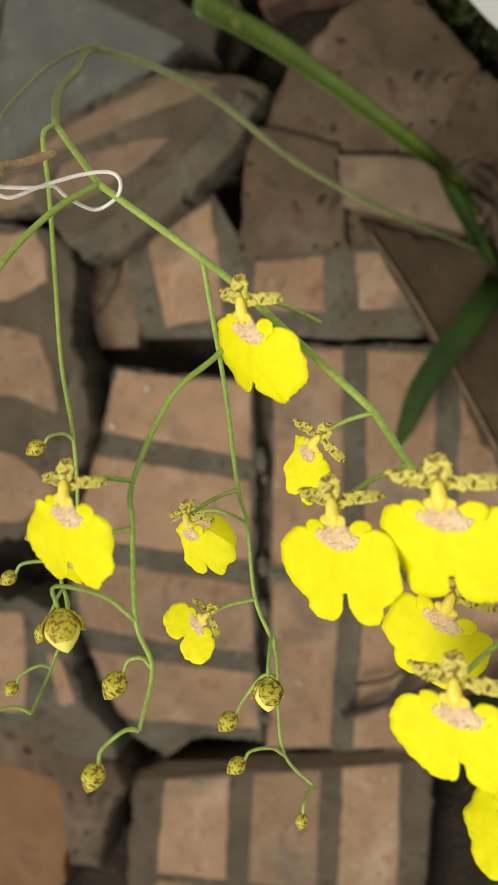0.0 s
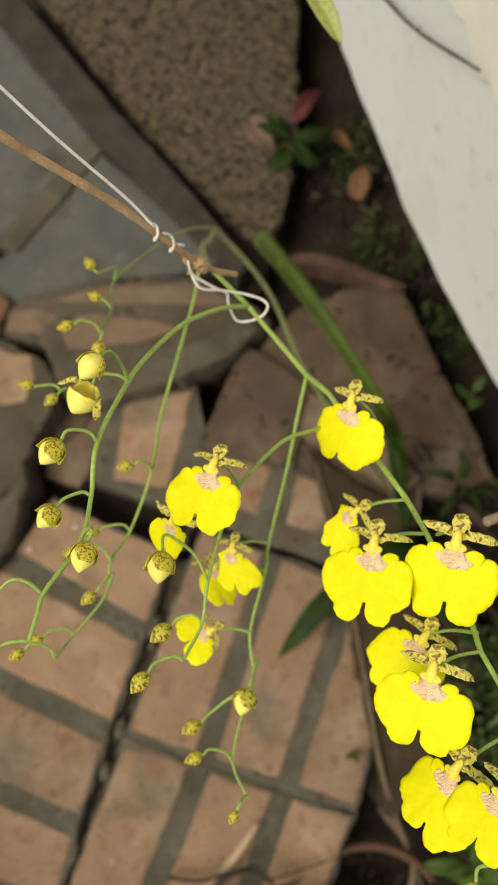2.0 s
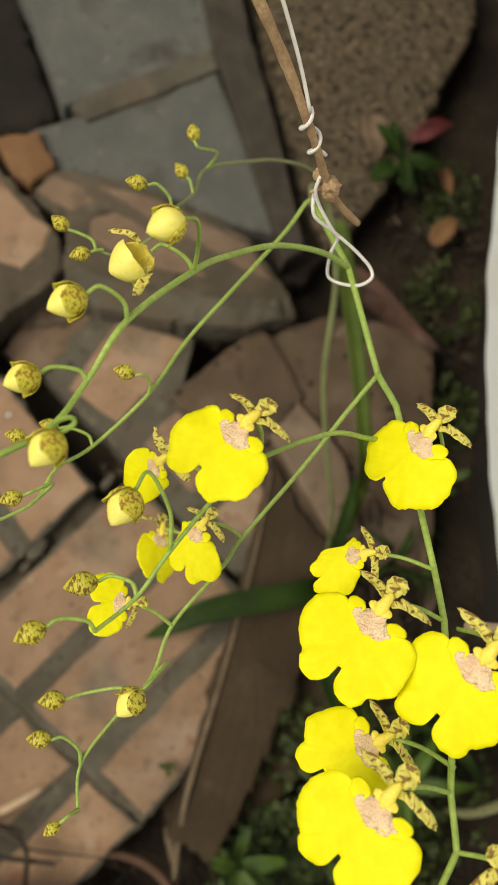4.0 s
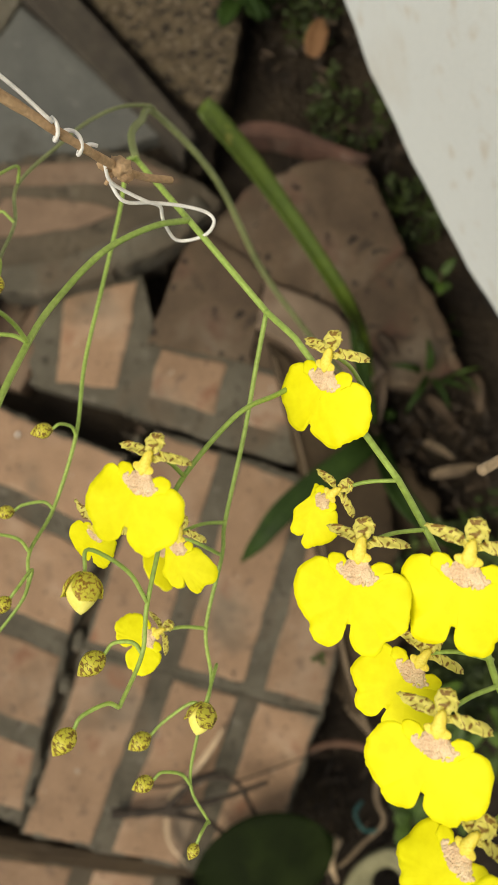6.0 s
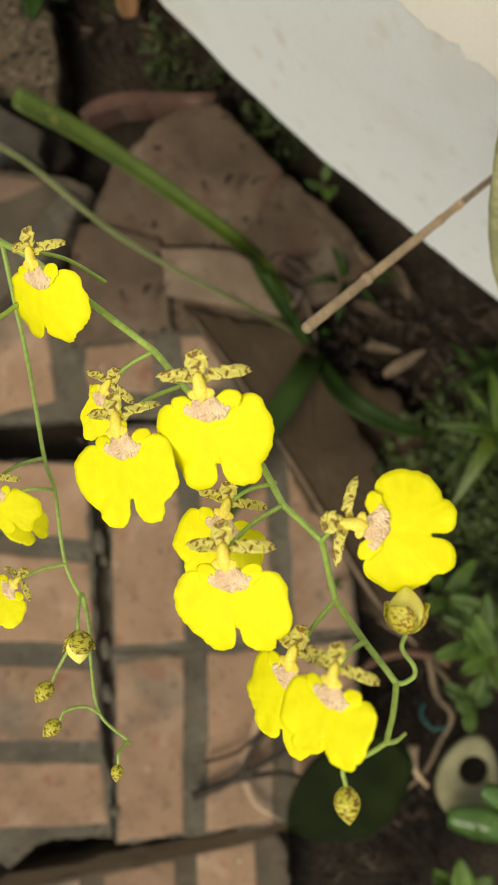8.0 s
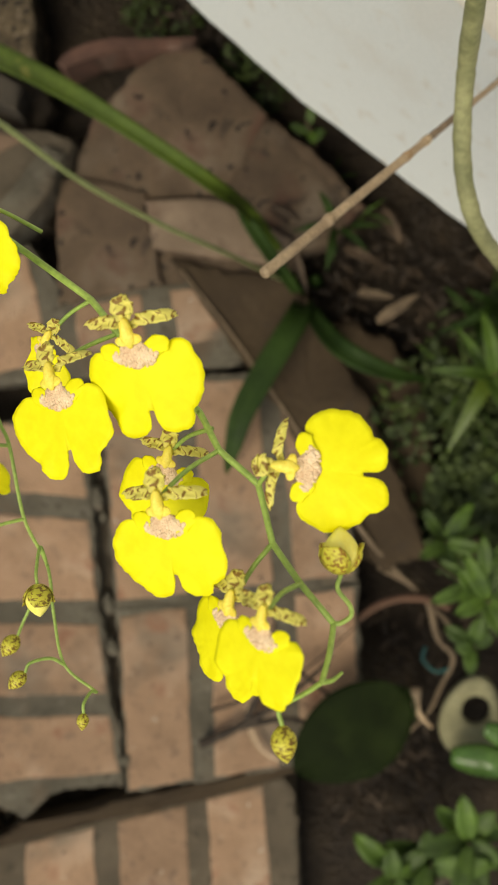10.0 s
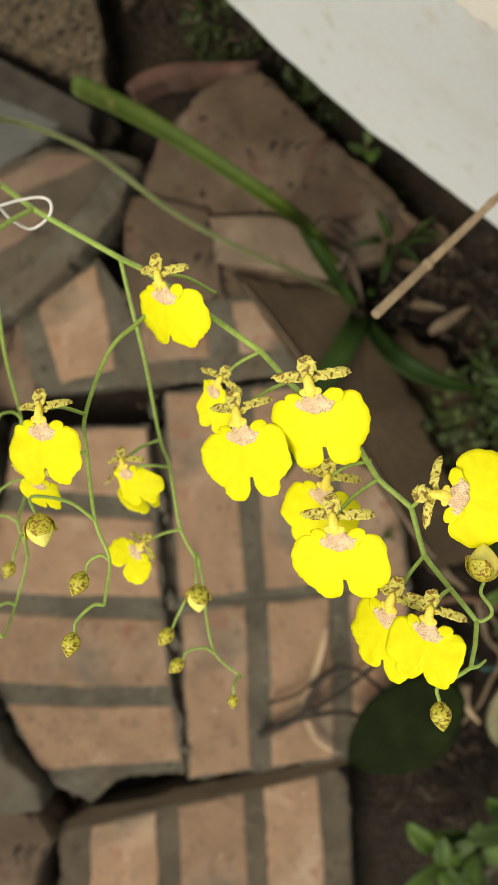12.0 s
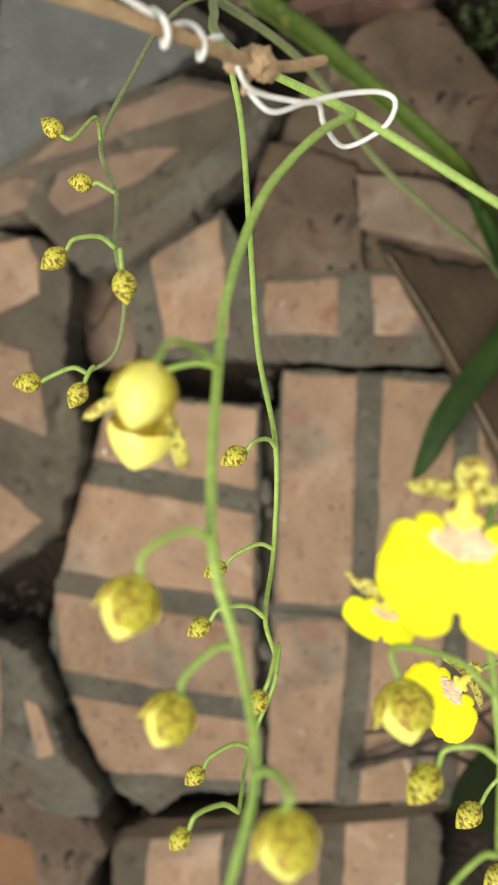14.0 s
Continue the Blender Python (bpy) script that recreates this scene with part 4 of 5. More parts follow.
def bud(at, size, node, turn=0.0, opening=False, arch=0.25, label="", via=None, throat=False, soft=False, pale=False):
    """A bud with its middle at at; turn: the way its tip points in plan, from -y towards +x; a curved stalk joins it to its node."""
    at = Vector(at)
    size *= 1.0 if opening else 0.93
    m = Matrix.Translation(at) @ pose(0, 0, 0, 0, 0, turn) @ Matrix.Diagonal((size, size, size, 1)) @ Matrix.Translation((0, 0.6, 0))
    ob = placed("bud", CUP if throat else YELLOWBUD if opening else BUD, orchid, m)
    tagged(ob, label or ("opening yellow bud with mottled brown sepals" if opening else "closed green bud mottled with brown"))
    if opening:
        for k, a in enumerate((140, 215) if throat else (100, 250) if pale else (25, 145, 265)):
            under(ob, "sepal", SOFT_SEPAL if soft else BUD_SEPAL, pose(0, 0, 0, 0, a, 0))
    if throat:
        under(ob, "throat", CUP_THROAT, Matrix())
        for a in (140, 215):
            under(ob, "petal", PALE_SEPAL, pose(0, 0, 0, 0, a, 0) @ Matrix.Diagonal((0.91, 0.97, 0.91, 1)))
        under(ob, "sepal", TEPALS[1], pose(0.32, -0.30, 0.10, 20, 0, -112) @ Matrix.Diagonal((1.1, 1.1, 1.1, 1)))
        under(ob, "sepal", TEPALS[2], pose(-0.30, -0.22, 0.10, 20, 0, 84) @ Matrix.Diagonal((1.1, 1.1, 1.1, 1)))
    if via:
        part("bud_stalk", tube([node] + via + [m @ Vector((0, -0.04, 0))], 0.00075, 0.00065, sides=7, steps=6), M_STEM, orchid)
    elif node is not None:
        a, b = Vector(node), m @ Vector((0, -0.04, 0))
        back = (m.to_3x3() @ Vector((0, 1, 0))).normalized()
        d = (b - a).length
        part("bud_stalk", tube([a, a.lerp(b, 0.4) + (back * 0.35 + Vector((0, 0.75, 0.1))) * d * arch, b + back * d * 0.2 + Vector((0, 0.1, 0)) * d, b], 0.00075, 0.00065, sides=7, steps=6), M_STEM, orchid)
    return ob


# ---- orchid: stems ----
BACK = [(0.06, 0.188, -0.06), (-0.008, 0.166, 0.25), (-0.066, 0.168, 0.4), (-0.117, 0.1809, 0.5119), (-0.158, 0.199, 0.63), (-0.1943, 0.1966, 0.7145)]
part("flower_stem", tube(BACK + [(-0.1894, 0.1674, 0.764), (-0.181, 0.141, 0.805), (-0.1659, 0.1151, 0.8398)], 0.0027, 0.0019, sides=10), M_OLDSTEM, orchid, "olive-green flower stem rising and arching over")
MAIN = [(-0.1659, 0.1151, 0.8398), (-0.1231, 0.0745, 0.8946), (-0.0818, 0.0449, 0.9023), (-0.068, 0.035, 0.915), (-0.0194, -0.0077, 0.9341), (-0.0087, -0.0222, 0.9476), (0.0161, -0.0504, 0.9537), (0.0219, -0.0629, 0.9624), (0.0329, -0.0742, 0.965), (0.0356, -0.0916, 0.9684), (0.0427, -0.1027, 0.9772), (0.051, -0.115, 0.9756), (0.049, -0.122, 0.981), (0.0461, -0.1286, 0.9854)]
MAIN = [MAIN[0]] + [Vector(p).lerp(Vector(q), f) for p, q in zip(MAIN, MAIN[1:]) for f in (0.1, 0.9)] + [MAIN[-1]]
part("flower_stem", tube(MAIN, 0.0014, 0.0008, sides=10, steps=4), M_STEM, orchid, "fresh green zigzag flower stem")
TIP_M = (0.052, -0.1274, 0.9815)
part("stem_tip", tube([(0.0461, -0.1286, 0.9854), Vector(((0.0461, -0.1286, 0.9854))).lerp(Vector(TIP_M), 0.5) + Vector((0, -0.0008, 0)), TIP_M], 0.0008, 0.0005, sides=6), M_STEM, orchid)

BR_A = [(-0.058, 0.021, 0.928), (-0.068, 0.009, 0.938), (-0.079, -0.0031, 0.9477), (-0.0898, -0.028, 0.9519), (-0.0916, -0.0429, 0.9481), (-0.0892, -0.0702, 0.9529), (-0.0866, -0.0871, 0.946), (-0.088, -0.1035, 0.9545)]
part("branch", tube(BR_A, 0.0010, 0.0007, sides=8), M_STEM, orchid, "thin green side branch")
BR_C = [(-0.0818, 0.0449, 0.9023), (-0.08, 0.025, 0.896), (-0.077, -0.003, 0.889), (-0.0746, -0.0387, 0.8811), (-0.072, -0.052, 0.877), (-0.07, -0.0827, 0.8725), (-0.0617, -0.1028, 0.8736), (-0.061, -0.124, 0.873), (-0.0581, -0.1438, 0.8739), (-0.0465, -0.1566, 0.8715)]
part("branch", tube(BR_C, 0.0010, 0.0006, sides=8), M_STEM, orchid, "thin green side branch")
BR_D = [(-0.1659, 0.1151, 0.8398), (-0.166, 0.107, 0.852), (-0.161, 0.084, 0.858), (-0.157, 0.047, 0.862), (-0.153, 0.01, 0.866), (-0.1461, -0.0212, 0.8705), (-0.1463, -0.0537, 0.8684), (-0.1468, -0.0725, 0.8835), (-0.1427, -0.0884, 0.8858), (-0.1506, -0.1115, 0.8857), (-0.1509, -0.1236, 0.9025)]
part("branch", tube(BR_D, 0.0011, 0.0006, sides=8), M_STEM, orchid, "long thin green side branch")
BR_E = [(-0.1231, 0.0745, 0.8946), (-0.133, 0.063, 0.91), (-0.144, 0.044, 0.926), (-0.149, 0.019, 0.945), (-0.1478, -0.0022, 0.9658), (-0.1448, -0.0348, 0.9854), (-0.1403, -0.0553, 0.9819), (-0.135, -0.074, 0.992), (-0.139, -0.095, 0.998), (-0.138, -0.104, 1), (-0.137, -0.113, 1.001)]
part("branch", tube(BR_E, 0.0013, 0.0008, sides=8), M_STEM, orchid, "green side branch with opening buds")
BR_F = [(-0.1943, 0.1966, 0.7145), (-0.1951, 0.1911, 0.735), (-0.2046, 0.174, 0.76), (-0.2095, 0.1478, 0.79), (-0.2097, 0.1196, 0.82), (-0.2125, 0.0843, 0.8485), (-0.2, 0.06, 0.87), (-0.1935, 0.038, 0.8904), (-0.189, 0.024, 0.895), (-0.191, 0.007, 0.896), (-0.199, 0, 0.898)]
part("branch", tube(BR_F, 0.0012, 0.0006, sides=8), M_OLDSTEM, orchid, "thin olive-green side branch with small buds")

# ---- orchid: flowers ----
flower((-0.0541, 0.0172, 0.9499), 0.0173, (25, -35, -12), ((-1.10, -0.48), (1.13, -0.63), (-0.30, -1.12), (-0.60, -1.08), (0.50, -1.24)), -0.15, -0.11, (-0.037, 0.02, 0.925), "open yellow flower with a nearly round lip", seed=1, nick=0.0)
flower((-0.0412, -0.0205, 0.9205), 0.0138, (22, -8, -42), ((-0.15, -0.50), (1.12, -0.52), (0.48, -1.0), (0.28, -1.16), (0.86, -1.16)), -0.22, -0.05, (-0.0194, -0.0077, 0.9341), "yellow flower seen from its side", seed=2, narrow=0.62, nick=0.4, fan=60)
flower((-0.0275, -0.0408, 0.9558), 0.0185, (2, -27, 4), ((-1.17, -0.45), (1.04, -0.56), (0.01, -0.95), (-0.42, -1.41), (0.37, -1.41)), 0.0, -0.06, (-0.0087, -0.0222, 0.9476), seed=3)
flower((0.0012, -0.032, 0.9724), 0.0187, (20, -17, 2), ((-1.03, -0.43), (0.93, -0.48), (-0.05, -1.01), (-0.45, -1.43), (0.39, -1.36)), -0.17, -0.05, (-0.005, -0.022, 0.952), seed=4)
flower((0.0017, -0.068, 0.9385), 0.0164, (13, -17, -23), ((-1.09, -0.78), (0.94, -0.5), (0.0, -1.03), (-0.32, -1.42), (0.32, -1.38)), -0.17, -0.11, (0.02, -0.056, 0.958), seed=5)
flower((0.0053, -0.0824, 0.9726), 0.0182, (11, -24, -1), ((-1.11, -0.56), (1.01, -0.51), (-0.06, -0.92), (-0.44, -1.33), (0.39, -1.22)), 0.0, -0.16, (0.0219, -0.0629, 0.9624), seed=6)
flower((0.0214, -0.1123, 0.9704), 0.0174, (18, -39, -30), ((-1.01, -0.81), (1.04, -0.55), (0.14, -1.05), (-0.32, -1.24), (0.32, -1.38)), -0.18, -0.2, (0.0356, -0.0916, 0.9684), seed=7, nick=0.5)
flower((0.0321, -0.1117, 0.9982), 0.0145, (5, -36, -18), ((-1.03, -0.78), (0.92, -0.31), (-0.12, -0.89), (-0.53, -1.28), (0.48, -1.19)), 0.0, -0.2, (0.0427, -0.1027, 0.9772), seed=8, nick=0.5)
flower((0.0471, -0.0703, 0.9808), 0.0165, (-5, -5, 78), ((-1.07, -0.54), (1.06, -0.49), (0.05, -1.01), (-0.32, -1.45), (0.32, -1.29)), -0.18, -0.1, (0.0329, -0.0742, 0.965), "open yellow flower turned on its side", seed=9)
flower((-0.099, -0.0336, 0.9771), 0.0163, (5, -23, -7), ((-1.0, -0.65), (1.11, -0.63), (-0.03, -0.93), (-0.5, -1.29), (0.58, -1.15)), 0.0, -0.22, (-0.0898, -0.028, 0.9519), seed=10, nick=0.15)
flower((-0.112, -0.0535, 0.9495), 0.0133, (46, -3, -13), ((-0.75, -0.6), (0.56, -0.47), (0.0, -1.03), (-0.19, -1.24), (0.37, -1.41)), -0.18, -0.15, (-0.0916, -0.0429, 0.9481), "small yellow flower half hidden behind another", seed=11, narrow=0.62, nick=0.2)
flower((-0.0885, -0.0525, 0.8968), 0.0133, (6, -24, 4), ((-0.34, -0.40), (1.42, -0.62), (0.42, -1.05), (0.12, -1.08), (0.86, -1.16)), -0.2, -0.12, (-0.0746, -0.0387, 0.8811), "small yellow flower turned half away", seed=12, narrow=0.75, nick=0.2, fan=52)
flower((-0.0999, -0.0588, 0.8426), 0.0137, (-18, 27, 30), ((-0.73, -0.55), (0.74, -0.62), (0.0, -1.03), (-0.22, -1.38), (0.3, -1.42)), -0.21, -0.06, (-0.072, -0.052, 0.877), "small yellow flower half hidden behind another", seed=13, narrow=0.7, nick=0.2)
flower((-0.0904, -0.091, 0.8819), 0.0118, (-6, -12, -46), ((-1.10, -0.55), (1.10, -0.60), (0.0, -0.62), (-0.46, -0.92), (0.50, -1.0)), -0.1, -0.15, (-0.07, -0.0827, 0.8725), "small yellow flower turned half away", seed=14, nick=0.1, fan=62)

# ---- orchid: buds ----
bud((0.0548, -0.0944, 0.9784), 0.0115, (0.051, -0.115, 0.9756), 176, True, soft=True, via=[(0.053, -0.115, 0.976), (0.056, -0.113, 0.977), (0.056, -0.11, 0.977), (0.053, -0.105, 0.978)])
bud((0.0345, -0.1431, 0.9877), 0.0085, (0.0461, -0.1286, 0.9854), 2, False, arch=0.1)
bud((-0.1084, -0.0717, 0.9626), 0.0115, (-0.0892, -0.0702, 0.9529), 12, True, soft=True)
bud((-0.1021, -0.0961, 0.9381), 0.0095, (-0.0866, -0.0871, 0.946), -35)
bud((-0.1006, -0.1163, 0.96), 0.0085, (-0.088, -0.1035, 0.9545), -22)
bud((-0.0616, -0.1143, 0.8889), 0.0112, (-0.0617, -0.1028, 0.8736), 0, True, arch=0.6)
bud((-0.0827, -0.1354, 0.8657), 0.0090, (-0.062, -0.113, 0.873), -42)
bud((-0.0759, -0.1469, 0.8798), 0.0078, (-0.0581, -0.1438, 0.8739), -50)
bud((-0.05, -0.1645, 0.8829), 0.0058, (-0.0465, -0.1566, 0.8715), -10)
bud((-0.1573, -0.0238, 0.8809), 0.0078, (-0.1461, -0.0212, 0.8705), -60)
bud((-0.1642, -0.0606, 0.8714), 0.0070, (-0.1463, -0.0537, 0.8684), -60)
bud((-0.1653, -0.0746, 0.8908), 0.0070, (-0.1468, -0.0725, 0.8835), -55)
bud((-0.1464, -0.0925, 0.9006), 0.0074, (-0.1427, -0.0884, 0.8858), -30, arch=0.7)
bud((-0.1661, -0.1197, 0.8895), 0.0066, (-0.1506, -0.1115, 0.8857), -45)
bud((-0.165, -0.1266, 0.9142), 0.0066, (-0.1509, -0.1236, 0.9025), -40)
bud((-0.1552, -0.0092, 0.9962), 0.0106, (-0.1478, -0.0022, 0.9658), -20, True, via=[(-0.1494, 0.0002, 0.978), (-0.1515, 0.0006, 0.991)], soft=True, pale=True, label="plump pale yellow bud about to open")
bud((-0.1625, -0.0160, 0.9696), 0.0132, (-0.1478, -0.0022, 0.9658), -14, True, arch=0.2, label="half-open yellow bud with an orange-brown throat", throat=True, soft=True)
bud((-0.1573, -0.0458, 0.9958), 0.0102, (-0.1448, -0.0348, 0.9854), -20, True, arch=0.25, soft=True)
bud((-0.1523, -0.0686, 0.9854), 0.0094, (-0.1403, -0.0553, 0.9819), -24, True, arch=0.25, soft=True)
bud((-0.1282, -0.0794, 1.006), 0.0098, (-0.135, -0.074, 0.992), 6, True, soft=True, via=[(-0.1335, -0.0715, 0.998), (-0.1305, -0.0690, 1.004), (-0.1275, -0.0700, 1.009)])
bud((-0.158, -0.106, 0.999), 0.0088, (-0.14, -0.096, 0.998), -42, via=[(-0.146, -0.094, 1), (-0.151, -0.095, 1.001), (-0.154, -0.099, 1)])
bud((-0.149, -0.128, 1), 0.0090, (-0.137, -0.113, 1.001), -22, via=[(-0.14, -0.114, 1.002), (-0.145, -0.117, 1.002), (-0.147, -0.122, 1.001)])
bud((-0.2204, 0.0804, 0.8734), 0.0075, (-0.2125, 0.0843, 0.8485), -130, arch=0.5)
bud((-0.2107, 0.063, 0.8724), 0.0072, (-0.2, 0.06, 0.87), -100, arch=0.1)
bud((-0.2091, 0.0336, 0.8986), 0.0078, (-0.1935, 0.038, 0.8904), -55)
bud((-0.1849, 0.024, 0.9092), 0.0082, (-0.191, 0.031, 0.892), 10, arch=0.2)
bud((-0.216, -0.003, 0.9), 0.0074, (-0.199, 0, 0.898), -85)
bud((-0.201, -0.006, 0.9), 0.0072, (-0.197, 0.002, 0.898), -30, arch=0.2)

# ---- orchid: leaves and foot ----
part("strap_leaf", blade([(0.064, 0.19, -0.05), (0.015, 0.252, 0.08), (-0.0332, 0.2719, 0.2004), (-0.1553, 0.3457, 0.2924), (-0.2372, 0.3725, 0.3818)], 0.025, 0.8, 0.5, 10, blunt=True), M_LEAF, orchid, "long green strap leaf cut off square")
part("strap_leaf", blade([(0.076, 0.164, -0.05), (0.061, 0.119, 0.045), (-0.017, 0.009, 0.062), (-0.044, -0.05, 0.05), (-0.060, -0.088, 0.018)], 0.036, 0.08, 0.35, 10), M_DARKLEAF, orchid, "dark green arching strap leaf")
part("strap_leaf", blade([(0.074, 0.147, 0), (0.112, 0.068, 0.1), (0.171, 0.029, 0.1), (0.239, 0.013, 0.05)], 0.028, 0.08, 0.4, 10), M_DARKLEAF, orchid, "dark green arching strap leaf")
part("strap_leaf", blade([(0.07, 0.155, 0), (0.015, 0.236, 0.08), (-0.008, 0.274, 0.09)], 0.02, 0.1, 0.4, 8), M_DARKLEAF, orchid)
for k, (dx, dy) in enumerate(((0, 0), (0.022, 0.012), (-0.02, 0.018))):
    c = orchid.matrix_world.translation
    bulb = blob([((c.x + dx, c.y + dy, -0.06), (0.012, 0.010, 0.035))], M_DARKLEAF, "pseudobulb", 2, 0.1)
    part("pseudobulb", bulb, M_DARKLEAF, orchid)

# ---- string, twig, stick, vine ----
TW = [(-0.1307, 0.0808, 0.9152), (-0.1468, 0.072, 0.9355), (-0.1562, 0.0673, 0.9593), (-0.176, 0.0655, 0.985), (-0.205, 0.058, 1.025), (-0.262, 0.045, 1.10), (-0.34, 0.03, 1.19)]
twig = empty("dry_twig", TW[0], "thin tan dry twig with a brown knot, tied with string", "twig")
bpy.context.view_layer.update()
part("twig_shaft", tube(TW[1:], 0.0016, 0.0021, sides=9, lumps=0.25), M_TWIG, twig)
part("twig_end", tube([TW[1], Vector(TW[0]).lerp(Vector(TW[1]), 0.5) + Vector((0, -0.0012, 0)), TW[0]], 0.0017, 0.0011, sides=8, lumps=0.5), M_TWIG, twig)
kx = Vector(TW[1])
part("knot", blob([((kx.x + 0.001, kx.y + 0.0004, kx.z), (0.0044, 0.0036, 0.004)), ((kx.x + 0.0035, kx.y - 0.001, kx.z - 0.002), (0.003, 0.0026, 0.003)), ((kx.x - 0.003, kx.y - 0.001, kx.z + 0.003), (0.003, 0.0024, 0.003))], M_TWIG, "knot", 3, 0.5, 3.0), M_TWIG, twig)
part("side_spur", tube([kx, kx + Vector((-0.002, -0.007, -0.001))], 0.0012, 0.0007, sides=6), M_TWIG, twig)

LOOP = [(-0.149, 0.068, 0.933), (-0.143, 0.064, 0.926), (-0.135, 0.069, 0.918), (-0.125, 0.074, 0.91), (-0.116, 0.076, 0.905), (-0.112, 0.074, 0.903), (-0.114, 0.07, 0.898), (-0.121, 0.067, 0.893), (-0.127, 0.066, 0.893), (-0.131, 0.068, 0.905), (-0.132, 0.07, 0.914), (-0.136, 0.068, 0.921), (-0.144, 0.067, 0.929), (-0.148, 0.067, 0.936), (-0.15, 0.071, 0.944), (-0.153, 0.069, 0.95)]
string = part("string", tube(LOOP, 0.00072, 0.00072, sides=7, steps=8), M_STRING)
tagged(string, "thin white cotton string looped round a green flower stem", "string")


def coil(a, b, turns, radius, lead):
    """String wound round a twig between two of its points."""
    a, b = Vector(a), Vector(b)
    way = (b - a).normalized()
    s = way.orthogonal().normalized()
    u = way.cross(s)
    return [a.lerp(b, i / (turns * 10)) + (s * math.cos(2 * math.pi * i / 10 + lead) + u * math.sin(2 * math.pi * i / 10 + lead)) * radius for i in range(turns * 10 + 1)]


W0, W1 = Vector(TW[1]).lerp(Vector(TW[2]), 0.55), Vector(TW[2]).lerp(Vector(TW[3]), 0.35)
part("string_wrap", tube(coil(W0, W1, 2, 0.0029, 0.5), 0.00072, 0.00072, sides=7, steps=2), M_STRING, string)
part("string_lead", tube([W1 + Vector((0.002, 0.001, 0.001)), (-0.1745, 0.0705, 0.985), (-0.200, 0.071, 1.02), (-0.25, 0.075, 1.09), (-0.33, 0.08, 1.19)], 0.0007, 0.0007, sides=7), M_STRING, string)

ST = [(0.0375, 0.0213, 0.813), (0.076, 0.053, 0.785), (0.1391, 0.1127, 0.7088)]
S0, S2 = Vector(ST[0]), Vector(ST[2])
ST_END = S0 + (S2 - S0) * 1.66
stick = empty("bamboo_stick", S0, "bleached dry bamboo stick leaning on the wall", "stick")
bpy.context.view_layer.update()
for k, (a, b) in enumerate(((0.0, 0.34), (0.34, 0.86), (0.86, 1.0), (1.0, 1.35), (1.35, 1.66))):
    p, q = S0.lerp(ST_END, a / 1.66), S0.lerp(ST_END, b / 1.66)
    part("internode", tube([p, p.lerp(q, 0.1), p.lerp(q, 0.9), q], 0.0029 - 0.0002 * k, 0.0027 - 0.0002 * k, sides=10, lumps=0.10), M_SCORCH if k == 3 else M_STICK, stick)
    part("joint", tube([q - (q - p).normalized() * 0.003, q + (q - p).normalized() * 0.003], 0.0031 - 0.0002 * k, 0.0031 - 0.0002 * k, sides=10, steps=2, lumps=0.3), M_TWIG if k % 2 else M_STICK, stick)

VI = [(0.131, 0.126, 0.9), (0.141, 0.126, 0.85), (0.146, 0.118, 0.8), (0.147, 0.101, 0.775), (0.148, 0.084, 0.76), (0.152, 0.066, 0.745), (0.164, 0.049, 0.72), (0.215, 0.039, 0.6), (0.341, 0.035, 0.25), (0.438, 0.048, -0.06)]
vine = part("vine", tube(VI, 0.0046, 0.0052, sides=12, lumps=0.12), M_VINE)
tagged(vine, "thick grey-green ribbed vine stem beside the wall", "vine")


# ---- small plants and litter ----
def weed(at, top, leaves, length, width, seed, label, material=None, oval=True, rise=(0.05, 0.5)):
    """A low weed: a thin stalk from the soil at at to its crown at top, and a rosette of leaves."""
    rnd = random.Random(seed)
    at, top = Vector(at), Vector(top)
    at.x, at.y = top.x + rnd.uniform(-0.02, 0.02), top.y + rnd.uniform(-0.02, 0.02)
    root = empty("weed_plant", at, label, "weed", "low weeds")
    bpy.context.view_layer.update()
    part("stalk", tube([at, at.lerp(top, 0.5) + Vector((rnd.uniform(-0.006, 0.006), rnd.uniform(-0.006, 0.006), 0)), top], 0.0024, 0.0015, sides=6), M_DRY, root, "reddish-brown stalk")
    low = max(0.45, 1 - 0.05 / (top - at).length)
    for k in range(leaves):
        a = 2.4 * k + rnd.uniform(-0.35, 0.35)
        n = length * rnd.uniform(0.65, 1.1)
        up = rnd.uniform(*rise)
        d = Vector((math.cos(a), math.sin(a), 0))
        s = at.lerp(top, low + (1 - low) * k / leaves)
        w = width * rnd.uniform(0.8, 1.15)
        if oval:
            bm = oval_leaf(s, s + d * n + Vector((0, 0, up * n)), w, n * 0.1, 0.0008, 9, 4)
        else:
            bm = blade([s, s + d * n * 0.45 + Vector((0, 0, up * n * 0.7)), s + d * n + Vector((0, 0, up * n * 0.6))], w, 0.08, 0.35, 5, thick=0.0008)
        part("leaf", bm, material or M_WEED, root)
    return root


NARROW, ROUND = "low green weed with narrow pointed leaves on a red stalk", "low green weed with glossy rounded leaves"
SOIL = (0, 0, -0.09)
weed(SOIL, (0.228, -0.239, 0.33), 7, 0.055, 0.018, 3, "taller green weed with lance-shaped leaves on a red stalk")
weed(SOIL, (0.338, -0.119, 0.14), 5, 0.062, 0.019, 4, NARROW)
weed(SOIL, (0.172, -0.642, 0.06), 9, 0.072, 0.030, 5, ROUND)
weed(SOIL, (0.118, -0.660, 0.06), 7, 0.072, 0.030, 6, ROUND)
weed(SOIL, (0.28, -0.26, 0.08), 8, 0.07, 0.021, 7, NARROW)
weed(SOIL, (0.365, -0.213, 0.08), 7, 0.06, 0.02, 8, NARROW)
